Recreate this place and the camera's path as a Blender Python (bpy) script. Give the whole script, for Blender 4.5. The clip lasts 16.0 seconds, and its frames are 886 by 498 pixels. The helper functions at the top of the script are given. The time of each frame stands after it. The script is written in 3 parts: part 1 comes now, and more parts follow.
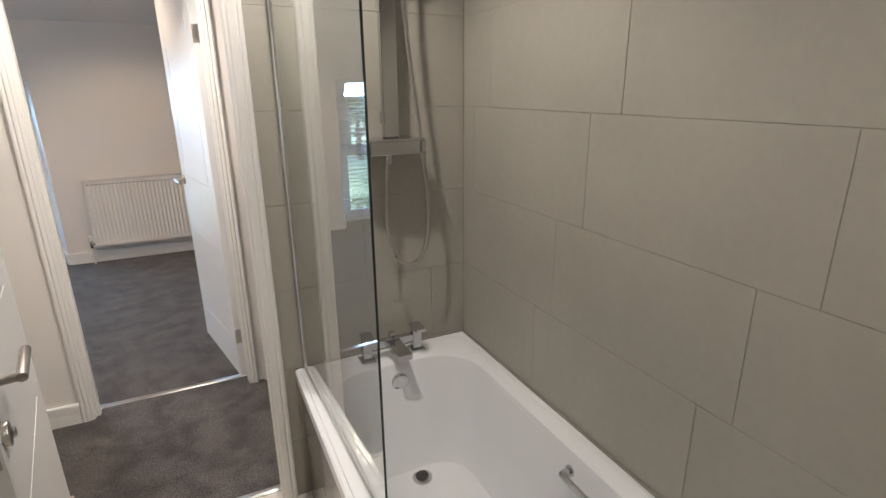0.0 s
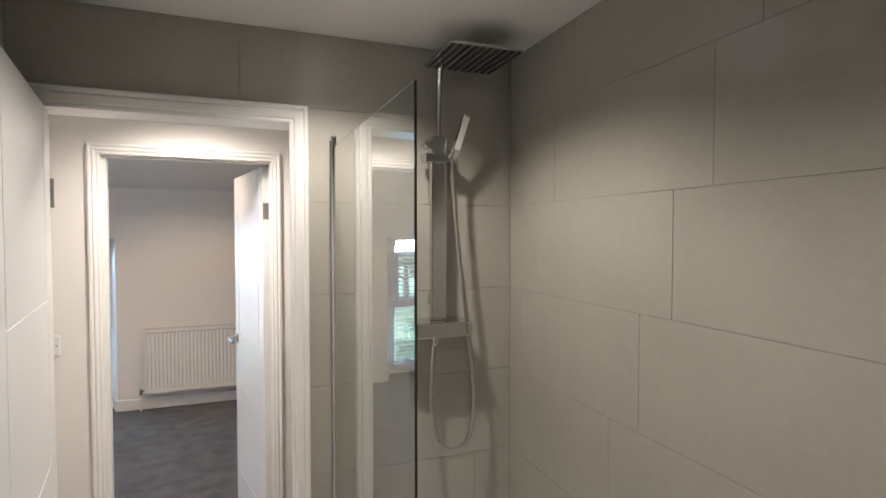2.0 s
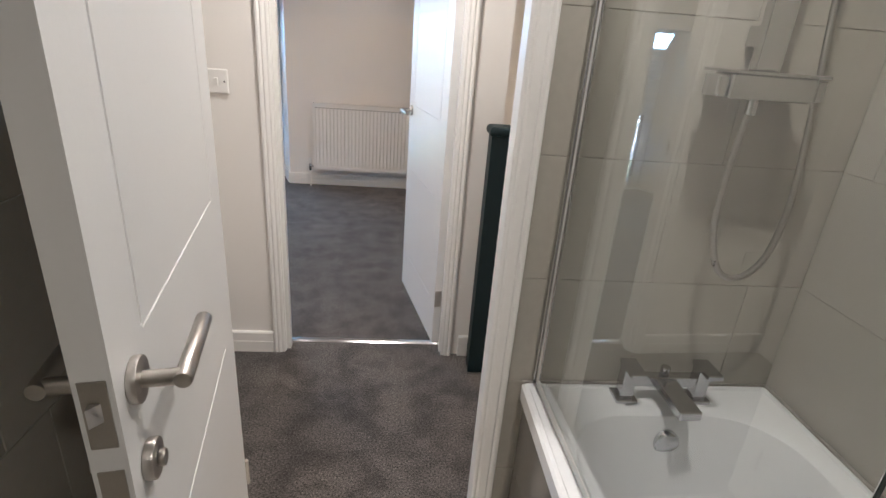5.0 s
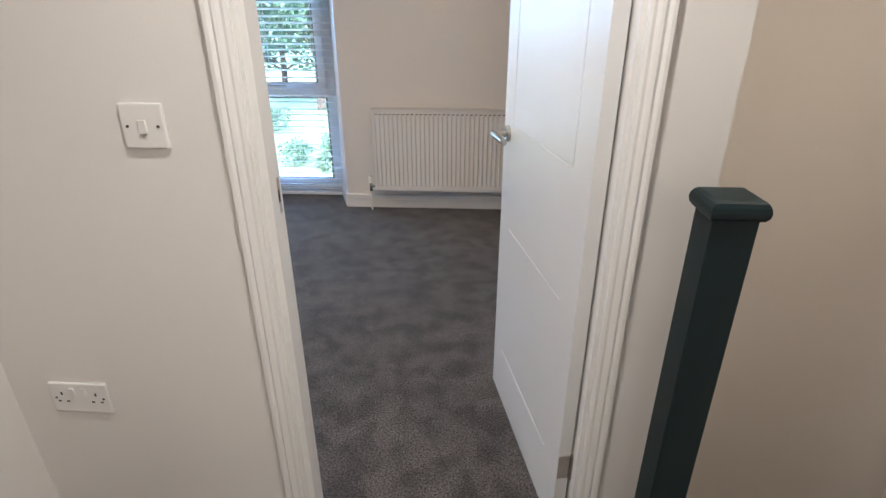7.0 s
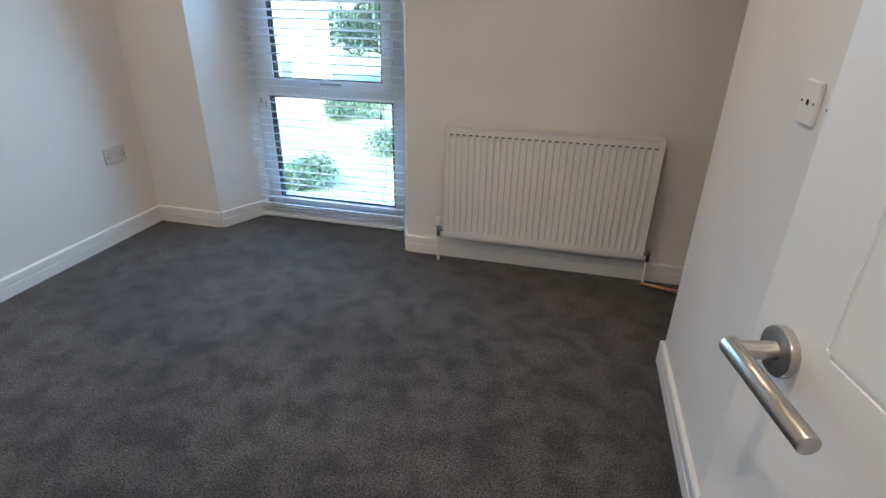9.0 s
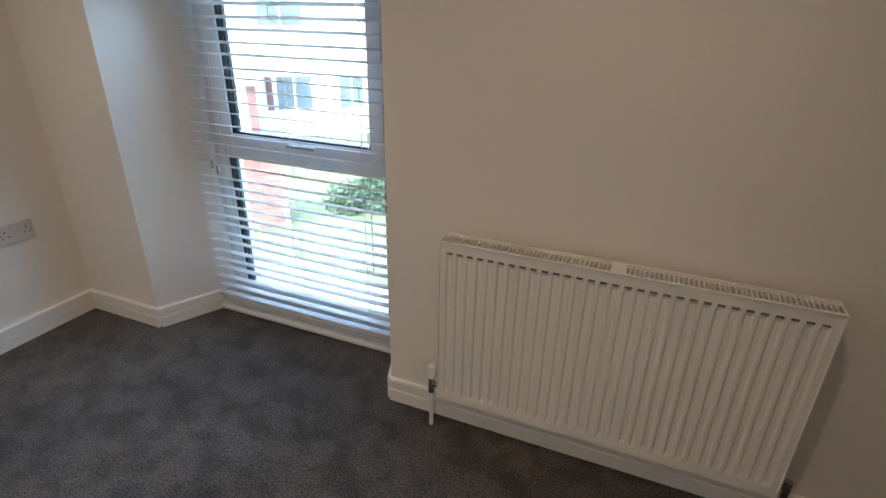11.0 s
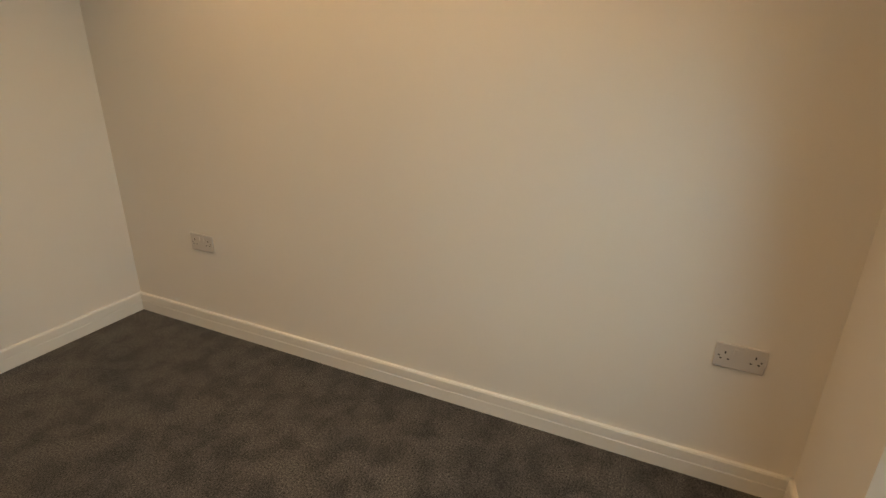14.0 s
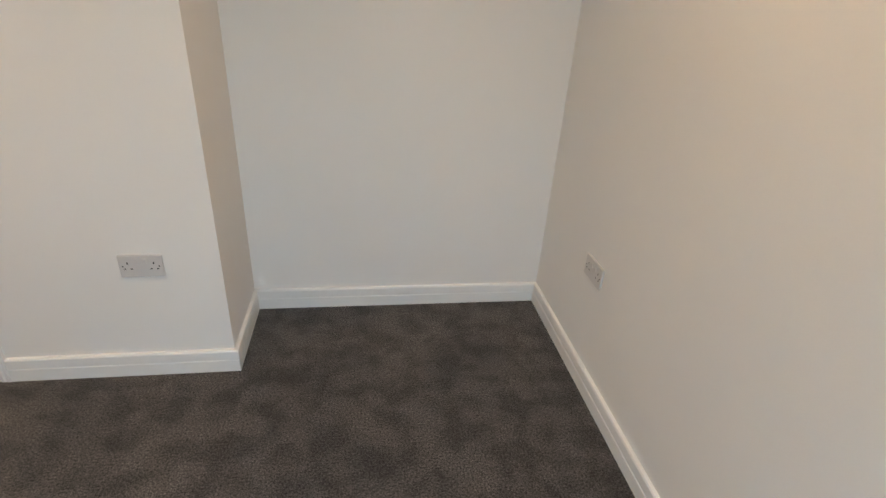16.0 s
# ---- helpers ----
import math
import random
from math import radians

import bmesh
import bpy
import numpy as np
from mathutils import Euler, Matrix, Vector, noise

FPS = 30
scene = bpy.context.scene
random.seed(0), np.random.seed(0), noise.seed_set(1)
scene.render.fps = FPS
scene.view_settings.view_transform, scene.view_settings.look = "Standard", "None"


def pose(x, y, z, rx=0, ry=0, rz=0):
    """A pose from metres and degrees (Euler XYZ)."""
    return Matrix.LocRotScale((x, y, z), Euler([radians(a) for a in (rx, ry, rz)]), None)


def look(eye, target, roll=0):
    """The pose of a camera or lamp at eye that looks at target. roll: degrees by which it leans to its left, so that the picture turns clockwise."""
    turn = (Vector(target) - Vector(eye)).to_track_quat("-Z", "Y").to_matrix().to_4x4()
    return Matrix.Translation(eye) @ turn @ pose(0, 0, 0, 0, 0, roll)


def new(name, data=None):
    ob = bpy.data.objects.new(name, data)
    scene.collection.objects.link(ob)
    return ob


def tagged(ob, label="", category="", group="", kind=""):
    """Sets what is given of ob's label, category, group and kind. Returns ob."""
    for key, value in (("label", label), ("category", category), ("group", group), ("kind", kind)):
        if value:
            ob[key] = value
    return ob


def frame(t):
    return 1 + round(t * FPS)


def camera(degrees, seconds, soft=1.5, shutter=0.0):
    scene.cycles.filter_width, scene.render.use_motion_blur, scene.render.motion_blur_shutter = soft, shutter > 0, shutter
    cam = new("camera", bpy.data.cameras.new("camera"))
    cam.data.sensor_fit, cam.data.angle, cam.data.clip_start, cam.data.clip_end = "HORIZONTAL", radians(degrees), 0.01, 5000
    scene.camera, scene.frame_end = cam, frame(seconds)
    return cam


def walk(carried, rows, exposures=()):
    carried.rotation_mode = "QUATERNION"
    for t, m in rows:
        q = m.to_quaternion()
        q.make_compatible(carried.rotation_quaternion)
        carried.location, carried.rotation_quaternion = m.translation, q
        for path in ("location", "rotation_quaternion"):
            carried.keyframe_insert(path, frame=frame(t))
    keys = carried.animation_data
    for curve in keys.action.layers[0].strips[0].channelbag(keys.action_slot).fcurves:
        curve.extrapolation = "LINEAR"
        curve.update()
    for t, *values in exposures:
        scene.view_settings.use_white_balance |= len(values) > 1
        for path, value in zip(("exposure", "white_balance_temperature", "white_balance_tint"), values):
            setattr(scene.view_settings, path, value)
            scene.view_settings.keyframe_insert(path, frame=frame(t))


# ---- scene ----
cam = camera(81.3, 16.0)
PATH = [
    (0, (-0.914, -1.725, 1.515), (-0.091, -0.003, 0.917), -0.6),
    (0.5, (-0.907, -1.729, 1.61), (-0.168, 0.105, 1.313), -0.2),
    (1, (-0.905, -1.733, 1.675), (-0.183, 0.126, 1.533), 0.1),
    (1.5, (-0.902, -1.729, 1.72), (-0.195, 0.141, 1.669), 0.1),
    (2, (-0.911, -1.707, 1.651), (-0.205, 0.163, 1.589), -0.0),
    (2.5, (-0.911, -1.692, 1.59), (-0.241, 0.186, 1.436), -0.1),
    (3, (-0.932, -1.692, 1.527), (-0.308, 0.183, 1.218), -0.7),
    (3.5, (-0.954, -1.674, 1.452), (-0.358, 0.176, 0.982), -0.4),
    (4, (-0.953, -1.563, 1.388), (-0.429, 0.253, 0.733), 0.3),
    (4.5, (-0.99, -1.351, 1.374), (-0.749, 0.485, 0.619), 2.7),
    (4.7, (-1.01, -1.257, 1.371), (-0.794, 0.585, 0.622), 3.8),
    (6.8, (-1.082, -0.128, 1.370), (-1.164, 1.692, 0.545), 0.3),
    (7, (-1.090, -0.016, 1.356), (-1.198, 1.804, 0.535), -0.1),
    (7.5, (-1.125, 0.305, 1.377), (-1.338, 2.114, 0.551), 0.4),
    (8, (-1.198, 0.603, 1.360), (-1.525, 2.398, 0.540), 2.0),
    (8.5, (-1.245, 0.853, 1.348), (-1.609, 2.621, 0.487), 1.7),
    (9, (-1.208, 1.162, 1.322), (-1.635, 2.915, 0.458), 1.0),
    (11.5, (-1.324, 2.628, 1.394), (-2.223, 4.224, 0.589), 1.9),
    (12, (-1.411, 2.855, 1.393), (-2.66, 4.213, 0.621), 3.8),
    (12.5, (-1.543, 2.987, 1.425), (-3.159, 3.851, 0.625), 2.7),
    (13, (-1.749, 3.275, 1.427), (-3.563, 3.44, 0.601), 2.7),
    (13.5, (-1.7, 3.23, 1.37), (-3.547, 2.867, 0.695), 2.3),
    (14, (-2.068, 3.269, 1.388), (-3.768, 2.489, 0.679), 0.9),
    (14.5, (-2.368, 3.108, 1.394), (-3.86, 2.035, 0.604), 0.5),
    (15, (-2.611, 2.932, 1.406), (-3.711, 1.507, 0.535), 3.9),
    (15.5, (-2.796, 2.847, 1.404), (-3.534, 1.207, 0.528), 4.3),
    (16, (-2.889, 2.774, 1.436), (-3.192, 1.024, 0.515), 3.7),
]
EXPOSURES = [(0, 4.77, 5150, 8), (2, 4.84, 5150, 8), (4.7, 4.78, 5000, 8), (7, 4.65, 5000, 7), (8, 4.05, 4950, 4), (8.5, 4.2, 5000, 4), (9, 4.3, 5050, 4), (11.5, 3.9, 5700, 7),
             (12.5, 3.5, 5500, 4), (13, 2.98, 5600, 2), (13.5, 3.15, 7800, 9), (14, 3.93, 9000, 10), (14.5, 4.2, 7500, 9), (15, 4.3, 6900, 8), (16, 4.45, 6200, 7)]
walk(cam, [(t, look(eye, target, roll)) for t, eye, target, roll in PATH], EXPOSURES)
SKY, SUN = .14, .5
DAY_FILL_W = .55
BATH_W, HALL_W, BED_W = 1.9, 3.4, 1.6
SLAT_TILT = -14
BATH_DOOR = math.degrees(math.atan2(-.668, .118))

# ---- world, sun, lights ----
world = bpy.data.worlds.new("sky")
scene.world = world
world.use_nodes = True
wn = world.node_tree
sky = wn.nodes.new("ShaderNodeTexSky")
sky.sky_type, sky.sun_disc = "NISHITA", False
sky.sun_elevation, sky.sun_rotation = radians(38), radians(200)
sky.air_density, sky.dust_density = 1.2, 3.0
wn.links.new(sky.outputs[0], wn.nodes["Background"].inputs[0])
wn.nodes["Background"].inputs[1].default_value = SKY
sun = new("sun", bpy.data.lights.new("sun", "SUN"))
sun.data.energy, sun.data.angle, sun.data.color = SUN, radians(12), (1, .95, .88)
sun.matrix_world = look((0, 0, 10), (-3, 8, 2))

# Added strip lamp below the recess head, standing in for sky light
day_fill = new("day_fill_lamp", bpy.data.lights.new("day_fill_lamp", "AREA"))
day_fill.data.shape, day_fill.data.size, day_fill.data.size_y = "RECTANGLE", .86, .16
day_fill.data.energy, day_fill.data.color = DAY_FILL_W, (.50, .77, 1)
day_fill.data.spread = radians(122)
day_fill.matrix_world = look((-2.66, 3.985, 1.50), (-2.66, 3.0, .85))


# ---- materials ----
def mat(name, base, rough=.6, metal=0.0, var=.08, scale=6.0, fine=120.0, bump=.05, second=None, trans=0.0, spec=.5, dist=.002, coat=0.0):
    m = bpy.data.materials.new(name)
    m.use_nodes = True
    n, l = m.node_tree.nodes, m.node_tree.links
    b = n["Principled BSDF"]
    b.inputs["Roughness"].default_value, b.inputs["Metallic"].default_value = rough, metal
    b.inputs["Transmission Weight"].default_value = trans
    b.inputs["Specular IOR Level"].default_value = spec
    b.inputs["Coat Weight"].default_value = coat
    co = n.new("ShaderNodeTexCoord")
    big, small = n.new("ShaderNodeTexNoise"), n.new("ShaderNodeTexNoise")
    big.inputs["Scale"].default_value, small.inputs["Scale"].default_value = scale, fine
    big.inputs["Detail"].default_value = small.inputs["Detail"].default_value = 4
    geo = n.new("ShaderNodeNewGeometry")
    l.new(geo.outputs["Position"], big.inputs["Vector"])
    l.new(geo.outputs["Position"], small.inputs["Vector"])
    ramp = n.new("ShaderNodeValToRGB")
    lo = second or tuple(c * (1 - var) for c in base)
    ramp.color_ramp.elements[0].position, ramp.color_ramp.elements[1].position = .36, .64
    ramp.color_ramp.elements[0].color, ramp.color_ramp.elements[1].color = (*lo, 1), (*base, 1)
    mix = n.new("ShaderNodeMath")
    mix.operation = "MULTIPLY_ADD"
    mix.inputs[1].default_value = .7
    half = n.new("ShaderNodeMath")
    half.operation = "MULTIPLY"
    half.inputs[1].default_value = .3
    l.new(small.outputs["Fac"], half.inputs[0])
    l.new(big.outputs["Fac"], mix.inputs[0])
    l.new(half.outputs[0], mix.inputs[2])
    l.new(mix.outputs[0], ramp.inputs["Fac"])
    l.new(ramp.outputs[0], b.inputs["Base Color"])
    if bump:
        bp = n.new("ShaderNodeBump")
        bp.inputs["Strength"].default_value, bp.inputs["Distance"].default_value = bump, dist
        l.new(small.outputs["Fac"], bp.inputs["Height"])
        l.new(bp.outputs[0], b.inputs["Normal"])
    rr = n.new("ShaderNodeMapRange")
    rr.inputs["To Min"].default_value, rr.inputs["To Max"].default_value = max(0, rough - .06), min(1, rough + .06)
    l.new(big.outputs["Fac"], rr.inputs["Value"])
    l.new(rr.outputs[0], b.inputs["Roughness"])
    return m


PAINT = mat("wall_paint", (.80, .775, .745), .75, var=.03, scale=1.3, fine=260, bump=.12)
CEIL = mat("ceiling_paint", (.82, .81, .80), .8, var=.03, scale=1.5, fine=200, bump=.1)
GLOSS = mat("white_gloss", (.82, .81, .79), .32, var=.03, scale=3, fine=90, bump=.03)
DOORM = mat("door_paint", (.80, .80, .80), .38, var=.03, scale=3, fine=160, bump=.05)
TILE = mat("grey_tile", (.425, .406, .354), .34, var=.13, scale=2.6, fine=45, bump=.05)
GROUT = mat("grout", (.37, .35, .30), .9, var=.15, scale=20, bump=.2)
FLOORT = mat("cream_tile", (.62, .58, .52), .25, var=.06, scale=5, fine=40, bump=.02)
PANEL = mat("gloss_panel", (.20, .19, .17), .10, var=.08, scale=5, fine=50, bump=.01)
ACRYL = mat("white_acrylic", (.83, .84, .86), .12, var=.02, scale=3, fine=20, bump=0)
CHROME = mat("chrome", (.62, .62, .63), .12, 1.0, var=.05, scale=8, fine=200, bump=.01)
STEEL = mat("brushed_steel", (.50, .48, .45), .30, 1.0, var=.1, scale=10, fine=500, bump=.06)
DARKM = mat("dark_metal", (.10, .10, .10), .4, .8, var=.1, scale=20, bump=.02)
NEWEL = mat("newel_paint", (.008, .020, .024), .5, spec=.3, var=.15, scale=8, fine=150, bump=.05)
PLAST = mat("white_plastic", (.80, .79, .77), .35, var=.02, scale=10, bump=0)
RADM = mat("radiator_enamel", (.80, .79, .77), .35, var=.02, scale=5, fine=80, bump=.02)
SLATM = mat("blind_slat_white", (.82, .84, .86), .45, var=.02, scale=8, fine=80, bump=.02)
UPVC = mat("white_upvc", (.80, .82, .84), .3, var=.02, scale=5, fine=60, bump=.01)
# plate white darkened to grey: the bedroom sockets' shading is in this colour
SHADED_PLATE = mat("shaded_plate", (.60, .58, .57), .38, var=.03, scale=10, bump=0)
SHADOWSLOT = mat("slot_shade", (.16, .15, .14), .8, var=.1, scale=30, bump=0)
GASKET = mat("black_gasket", (.02, .032, .04), .6, var=.2, scale=30, bump=0)
# near-black blocks on plates, painting the shade inside uncut holes
HOLE_SHADE = mat("hole_shade", (.02, .02, .02), .8, var=.1, scale=30, bump=0)
BRASS = mat("copper_pipe", (.55, .33, .2), .4, .9, var=.2, scale=20, bump=.02)
GRASS = mat("grass", (.15, .19, .09), .9, var=.4, scale=1.2, fine=14, bump=.6, dist=.05)
LEAF = mat("leaves", (.045, .085, .04), .6, second=(.012, .03, .015), scale=2.5, fine=12, bump=.3, dist=.05)
BARK = mat("bark", (.10, .07, .05), .9, var=.4, scale=4, fine=30, bump=.6, dist=.02)
RENDERW = mat("white_render", (.78, .77, .74), .85, var=.08, scale=.8, fine=30, bump=.2)
BRICK = mat("red_brick", (.22, .12, .105), .85, var=.3, scale=2, fine=20, bump=.4)
SLATE = mat("pale_slate", (.30, .30, .31), .7, var=.25, scale=2, fine=15, bump=.4)
ROOFT = mat("roof_tile", (.09, .075, .07), .8, var=.3, scale=2, fine=15, bump=.4)
REDW = mat("red_paint", (.17, .075, .07), .5, var=.2, scale=4, bump=.05)
DGLASS = mat("far_window_glass", (.11, .14, .16), .08, var=.3, scale=1, bump=0)
PAVE = mat("paving", (.30, .29, .27), .9, var=.2, scale=1.5, fine=20, bump=.3)


def carpet_material():
    """Cut pile: brushed light and dark patches, tufts of a few millimetres, sheen of the fibre tips."""
    m = bpy.data.materials.new("carpet")
    m.use_nodes = True
    n, l = m.node_tree.nodes, m.node_tree.links
    b = n["Principled BSDF"]
    b.inputs["Roughness"].default_value, b.inputs["Specular IOR Level"].default_value = .95, .2
    b.inputs["Sheen Weight"].default_value, b.inputs["Sheen Roughness"].default_value = .25, .45
    geo = n.new("ShaderNodeNewGeometry")

    def noise_node(scale, detail, warp=0.0):
        t = n.new("ShaderNodeTexNoise")
        t.inputs["Scale"].default_value, t.inputs["Detail"].default_value, t.inputs["Distortion"].default_value = scale, detail, warp
        l.new(geo.outputs["Position"], t.inputs["Vector"])
        return t.outputs["Fac"]

    def ramp_node(src, p0, p1, c0, c1):
        r = n.new("ShaderNodeValToRGB")
        r.color_ramp.elements[0].position, r.color_ramp.elements[1].position = p0, p1
        r.color_ramp.elements[0].color, r.color_ramp.elements[1].color = (*c0, 1), (*c1, 1)
        l.new(src, r.inputs[0])
        return r.outputs[0]

    def times(a, c):
        x = n.new("ShaderNodeMix")
        x.data_type, x.blend_type = "RGBA", "MULTIPLY"
        x.inputs[0].default_value = 1
        l.new(a, x.inputs[6])
        l.new(c, x.inputs[7])
        return x.outputs[2]

    patch = ramp_node(noise_node(8.5, 10, .3), .38, .58, (.62, .61, .62), (1.10, 1.09, 1.08))
    broad = ramp_node(noise_node(2.0, 6, .2), .38, .62, (.80, .80, .81), (1.12, 1.10, 1.08))
    tuft = ramp_node(noise_node(150, 4), .33, .69, (.020, .0195, .0195), (.146, .137, .131))
    fleck = ramp_node(noise_node(380, 3), .38, .64, (.48, .48, .48), (1.6, 1.58, 1.57))
    l.new(times(times(tuft, fleck), times(patch, broad)), b.inputs["Base Color"])
    bp = n.new("ShaderNodeBump")
    bp.inputs["Strength"].default_value, bp.inputs["Distance"].default_value = .5, .005
    l.new(noise_node(330, 6), bp.inputs["Height"])
    l.new(bp.outputs[0], b.inputs["Normal"])
    return m


CARPET = carpet_material()


def glass_material(name, tint, rough=0.0):
    m = bpy.data.materials.new(name)
    m.use_nodes = True
    b = m.node_tree.nodes["Principled BSDF"]
    b.inputs["Base Color"].default_value = (*tint, 1)
    b.inputs["Transmission Weight"].default_value, b.inputs["Roughness"].default_value = 1, rough
    b.inputs["IOR"].default_value = 1.5
    return m


GLASS = glass_material("clear_glass", (.94, .97, .96))


def emit_material(name, colour, power):
    m = bpy.data.materials.new(name)
    m.use_nodes = True
    b = m.node_tree.nodes["Principled BSDF"]
    b.inputs["Emission Color"].default_value, b.inputs["Emission Strength"].default_value = (*colour, 1), power
    return m


LAMPGLOW = emit_material("lamp_glow", (1, .86, .66), 1.5)


# ---- building helpers ----
def box_bm(lo, hi, bevel=0.0, bm=None):
    bm = bm or bmesh.new()
    c = [(a + b) / 2 for a, b in zip(lo, hi)]
    s = [abs(b - a) for a, b in zip(lo, hi)]
    r = bmesh.ops.create_cube(bm, size=1, matrix=Matrix.Translation(c) @ Matrix.Diagonal((*s, 1)))
    if bevel:
        edges = {e for v in r["verts"] for e in v.link_edges}
        bmesh.ops.bevel(bm, geom=list(edges), offset=bevel, segments=2, affect="EDGES", profile=.5)
    return bm


def cyl_bm(a, b, r1, r2=None, seg=20, bm=None, bevel=0.0):
    bm = bm or bmesh.new()
    a, b = Vector(a), Vector(b)
    q = (b - a).to_track_quat("Z", "Y").to_matrix().to_4x4()
    r = bmesh.ops.create_cone(bm, cap_ends=True, segments=seg, radius1=r1, radius2=r1 if r2 is None else r2, depth=(b - a).length, matrix=Matrix.Translation((a + b) / 2) @ q)
    if bevel:
        rim = [e for e in {e for v in r["verts"] for e in v.link_edges} if any(len(f.verts) > 4 for f in e.link_faces)]
        bmesh.ops.bevel(bm, geom=rim, offset=bevel, segments=2, affect="EDGES", profile=.5)
    return bm


def tube_bm(points, radius, seg=10, bm=None):
    bm = bm or bmesh.new()
    pts, rings = [Vector(p) for p in points], []
    for i, p in enumerate(pts):
        d = (pts[min(i + 1, len(pts) - 1)] - pts[max(i - 1, 0)]).normalized()
        side = d.cross(Vector((0.3, 1, .2))).normalized()
        up = side.cross(d)
        rings.append([bm.verts.new(p + radius * (math.cos(k * math.tau / seg) * side + math.sin(k * math.tau / seg) * up)) for k in range(seg)])
    for r0, r1 in zip(rings, rings[1:]):
        for k in range(seg):
            bm.faces.new((r0[k], r0[(k + 1) % seg], r1[(k + 1) % seg], r1[k]))
    bm.faces.new(rings[0][::-1])
    bm.faces.new(rings[-1])
    return bm


def smooth_path(points, n=8):
    pts, out = [Vector(p) for p in points], []
    for i in range(len(pts) - 1):
        p0, p1, p2, p3 = pts[max(i - 1, 0)], pts[i], pts[i + 1], pts[min(i + 2, len(pts) - 1)]
        for k in range(n):
            t = k / n
            out.append(.5 * (2 * p1 + (p2 - p0) * t + (2 * p0 - 5 * p1 + 4 * p2 - p3) * t * t + (3 * p1 - p0 - 3 * p2 + p3) * t ** 3))
    return out + [pts[-1]]


def mesh_of(name, bm, material, smooth=False):
    bmesh.ops.recalc_face_normals(bm, faces=bm.faces)
    me = bpy.data.meshes.new(name)
    bm.to_mesh(me)
    bm.free()
    if smooth:
        me.shade_smooth()
        me.set_sharp_from_angle(angle=radians(35))
    me.materials.append(material)
    return me


def part(name, bm, material, parent, label="", smooth=False):
    ob = new(name, mesh_of(name, bm, material, smooth))
    ob.parent = parent
    return tagged(ob, label)


def thing(name, label, category, m=None, group=""):
    ob = new(name)
    ob.empty_display_size = .1
    if m is not None:
        ob.matrix_world = m
    return tagged(ob, label, category, group)


def structure(name, bm, material, label, category, smooth=False):
    return tagged(new(name, mesh_of(name, bm, material, smooth)), label, category, kind="structure")


def boxes(*pairs, bevel=0.0):
    bm = bmesh.new()
    for lo, hi in pairs:
        box_bm(lo, hi, bevel, bm)
    return bm


def prism_bm(outline, z0, z1, bm=None):
    bm = bm or bmesh.new()
    lo = [bm.verts.new((x, y, z0)) for x, y in outline]
    hi = [bm.verts.new((x, y, z1)) for x, y in outline]
    n = len(outline)
    bm.faces.new(lo[::-1])
    bm.faces.new(hi)
    for i in range(n):
        bm.faces.new((lo[i], lo[(i + 1) % n], hi[(i + 1) % n], hi[i]))
    return bm


# ---- large structure ----
BATH_C, BED_C, HALL_C = 2.287, 2.30, 2.30     # ceilings
EAVE, FOLD = 2.065, 2.95                      # height of the bedroom window wall; where its sloped soffit starts
WW, NW, EW = -3.755, 3.775, -.74              # bedroom west, north, east faces
BX0, AY = -2.378, .615                         # alcove beside the landing: its corner and back face
LOW = -3.0                                    # ground outside

structure("floor_bedroom", boxes(((-3.9, .96, -.2), (-.70, 4.0, 0))), CARPET, "dark grey brown cut pile carpet with brushed patches", "carpet")
for name, lo, hi in (("floor_alcove", (-3.9, .5, -.2), (-2.36, .96, 0)), ("floor_corner", (-.70, 3.03, -.2), (.2, 4.0, 0)), ("floor_window_recess", (-3.3, 4.0, -.2), (-2.05, 4.1, 0))):
    structure(name, boxes((lo, hi)), CARPET, "dark grey brown cut pile carpet with brushed patches", "carpet")
structure("floor_hall", boxes(((-2.35, .095, -.2), (-.60, .96, 0))), CARPET, "dark grey brown cut pile landing carpet", "carpet")
structure("floor_bathroom", boxes(((-1.55, -2.5, -.2), (.05, .06, -.008))), GROUT, "bathroom floor base with grout", "floor")
structure("ceiling_bathroom", boxes(((-1.6, -2.55, BATH_C), (.1, .0, BATH_C + .1))), CEIL, "plain white painted bathroom ceiling", "ceiling")
structure("ceiling_hall", boxes(((-2.30, .0, HALL_C), (1.35, 1.0, HALL_C + .1)), ((-.63, 1.0, HALL_C), (1.35, 2.35, HALL_C + .1))), CEIL, "plain white landing ceiling", "ceiling")
bm = boxes(((-3.9, 1.0, BED_C), (.2, FOLD, BED_C + .1)), ((-3.9, .45, BED_C), (-2.30, 1.0, BED_C + .1)))
ring = [[bm.verts.new(p) for p in ((x, FOLD, BED_C), (x, NW, EAVE), (x, NW, EAVE + .12), (x, FOLD, BED_C + .1))] for x in (-3.9, .2)]
for i in range(4):
    bm.faces.new((ring[0][i], ring[0][(i + 1) % 4], ring[1][(i + 1) % 4], ring[1][i]))
bm.faces.new(ring[0])
bm.faces.new(ring[1][::-1])
structure("ceiling_bedroom", bm, CEIL, "white bedroom ceiling sloping down to the window wall", "ceiling")

# bathroom shell
structure("wall_bath_east", boxes(((.0014, -2.5, -.2), (.15, 0.1, 2.4))), GROUT, "bathroom wall beside the bath, grout behind tiles", "wall")
BDL, BDR, BDT = -1.462, -.775, 1.995          # bathroom door opening
structure("wall_bath_north", boxes(((-1.65, .0025, -.2), (BDL - .03, .095, 2.4)), ((BDR + .03, .0025, -.2), (.0014, .095, 2.4)), ((BDL - .03, .0025, BDT + .03), (BDR + .03, .095, 2.4))), GROUT, "bathroom door wall, grout behind tiles", "wall")
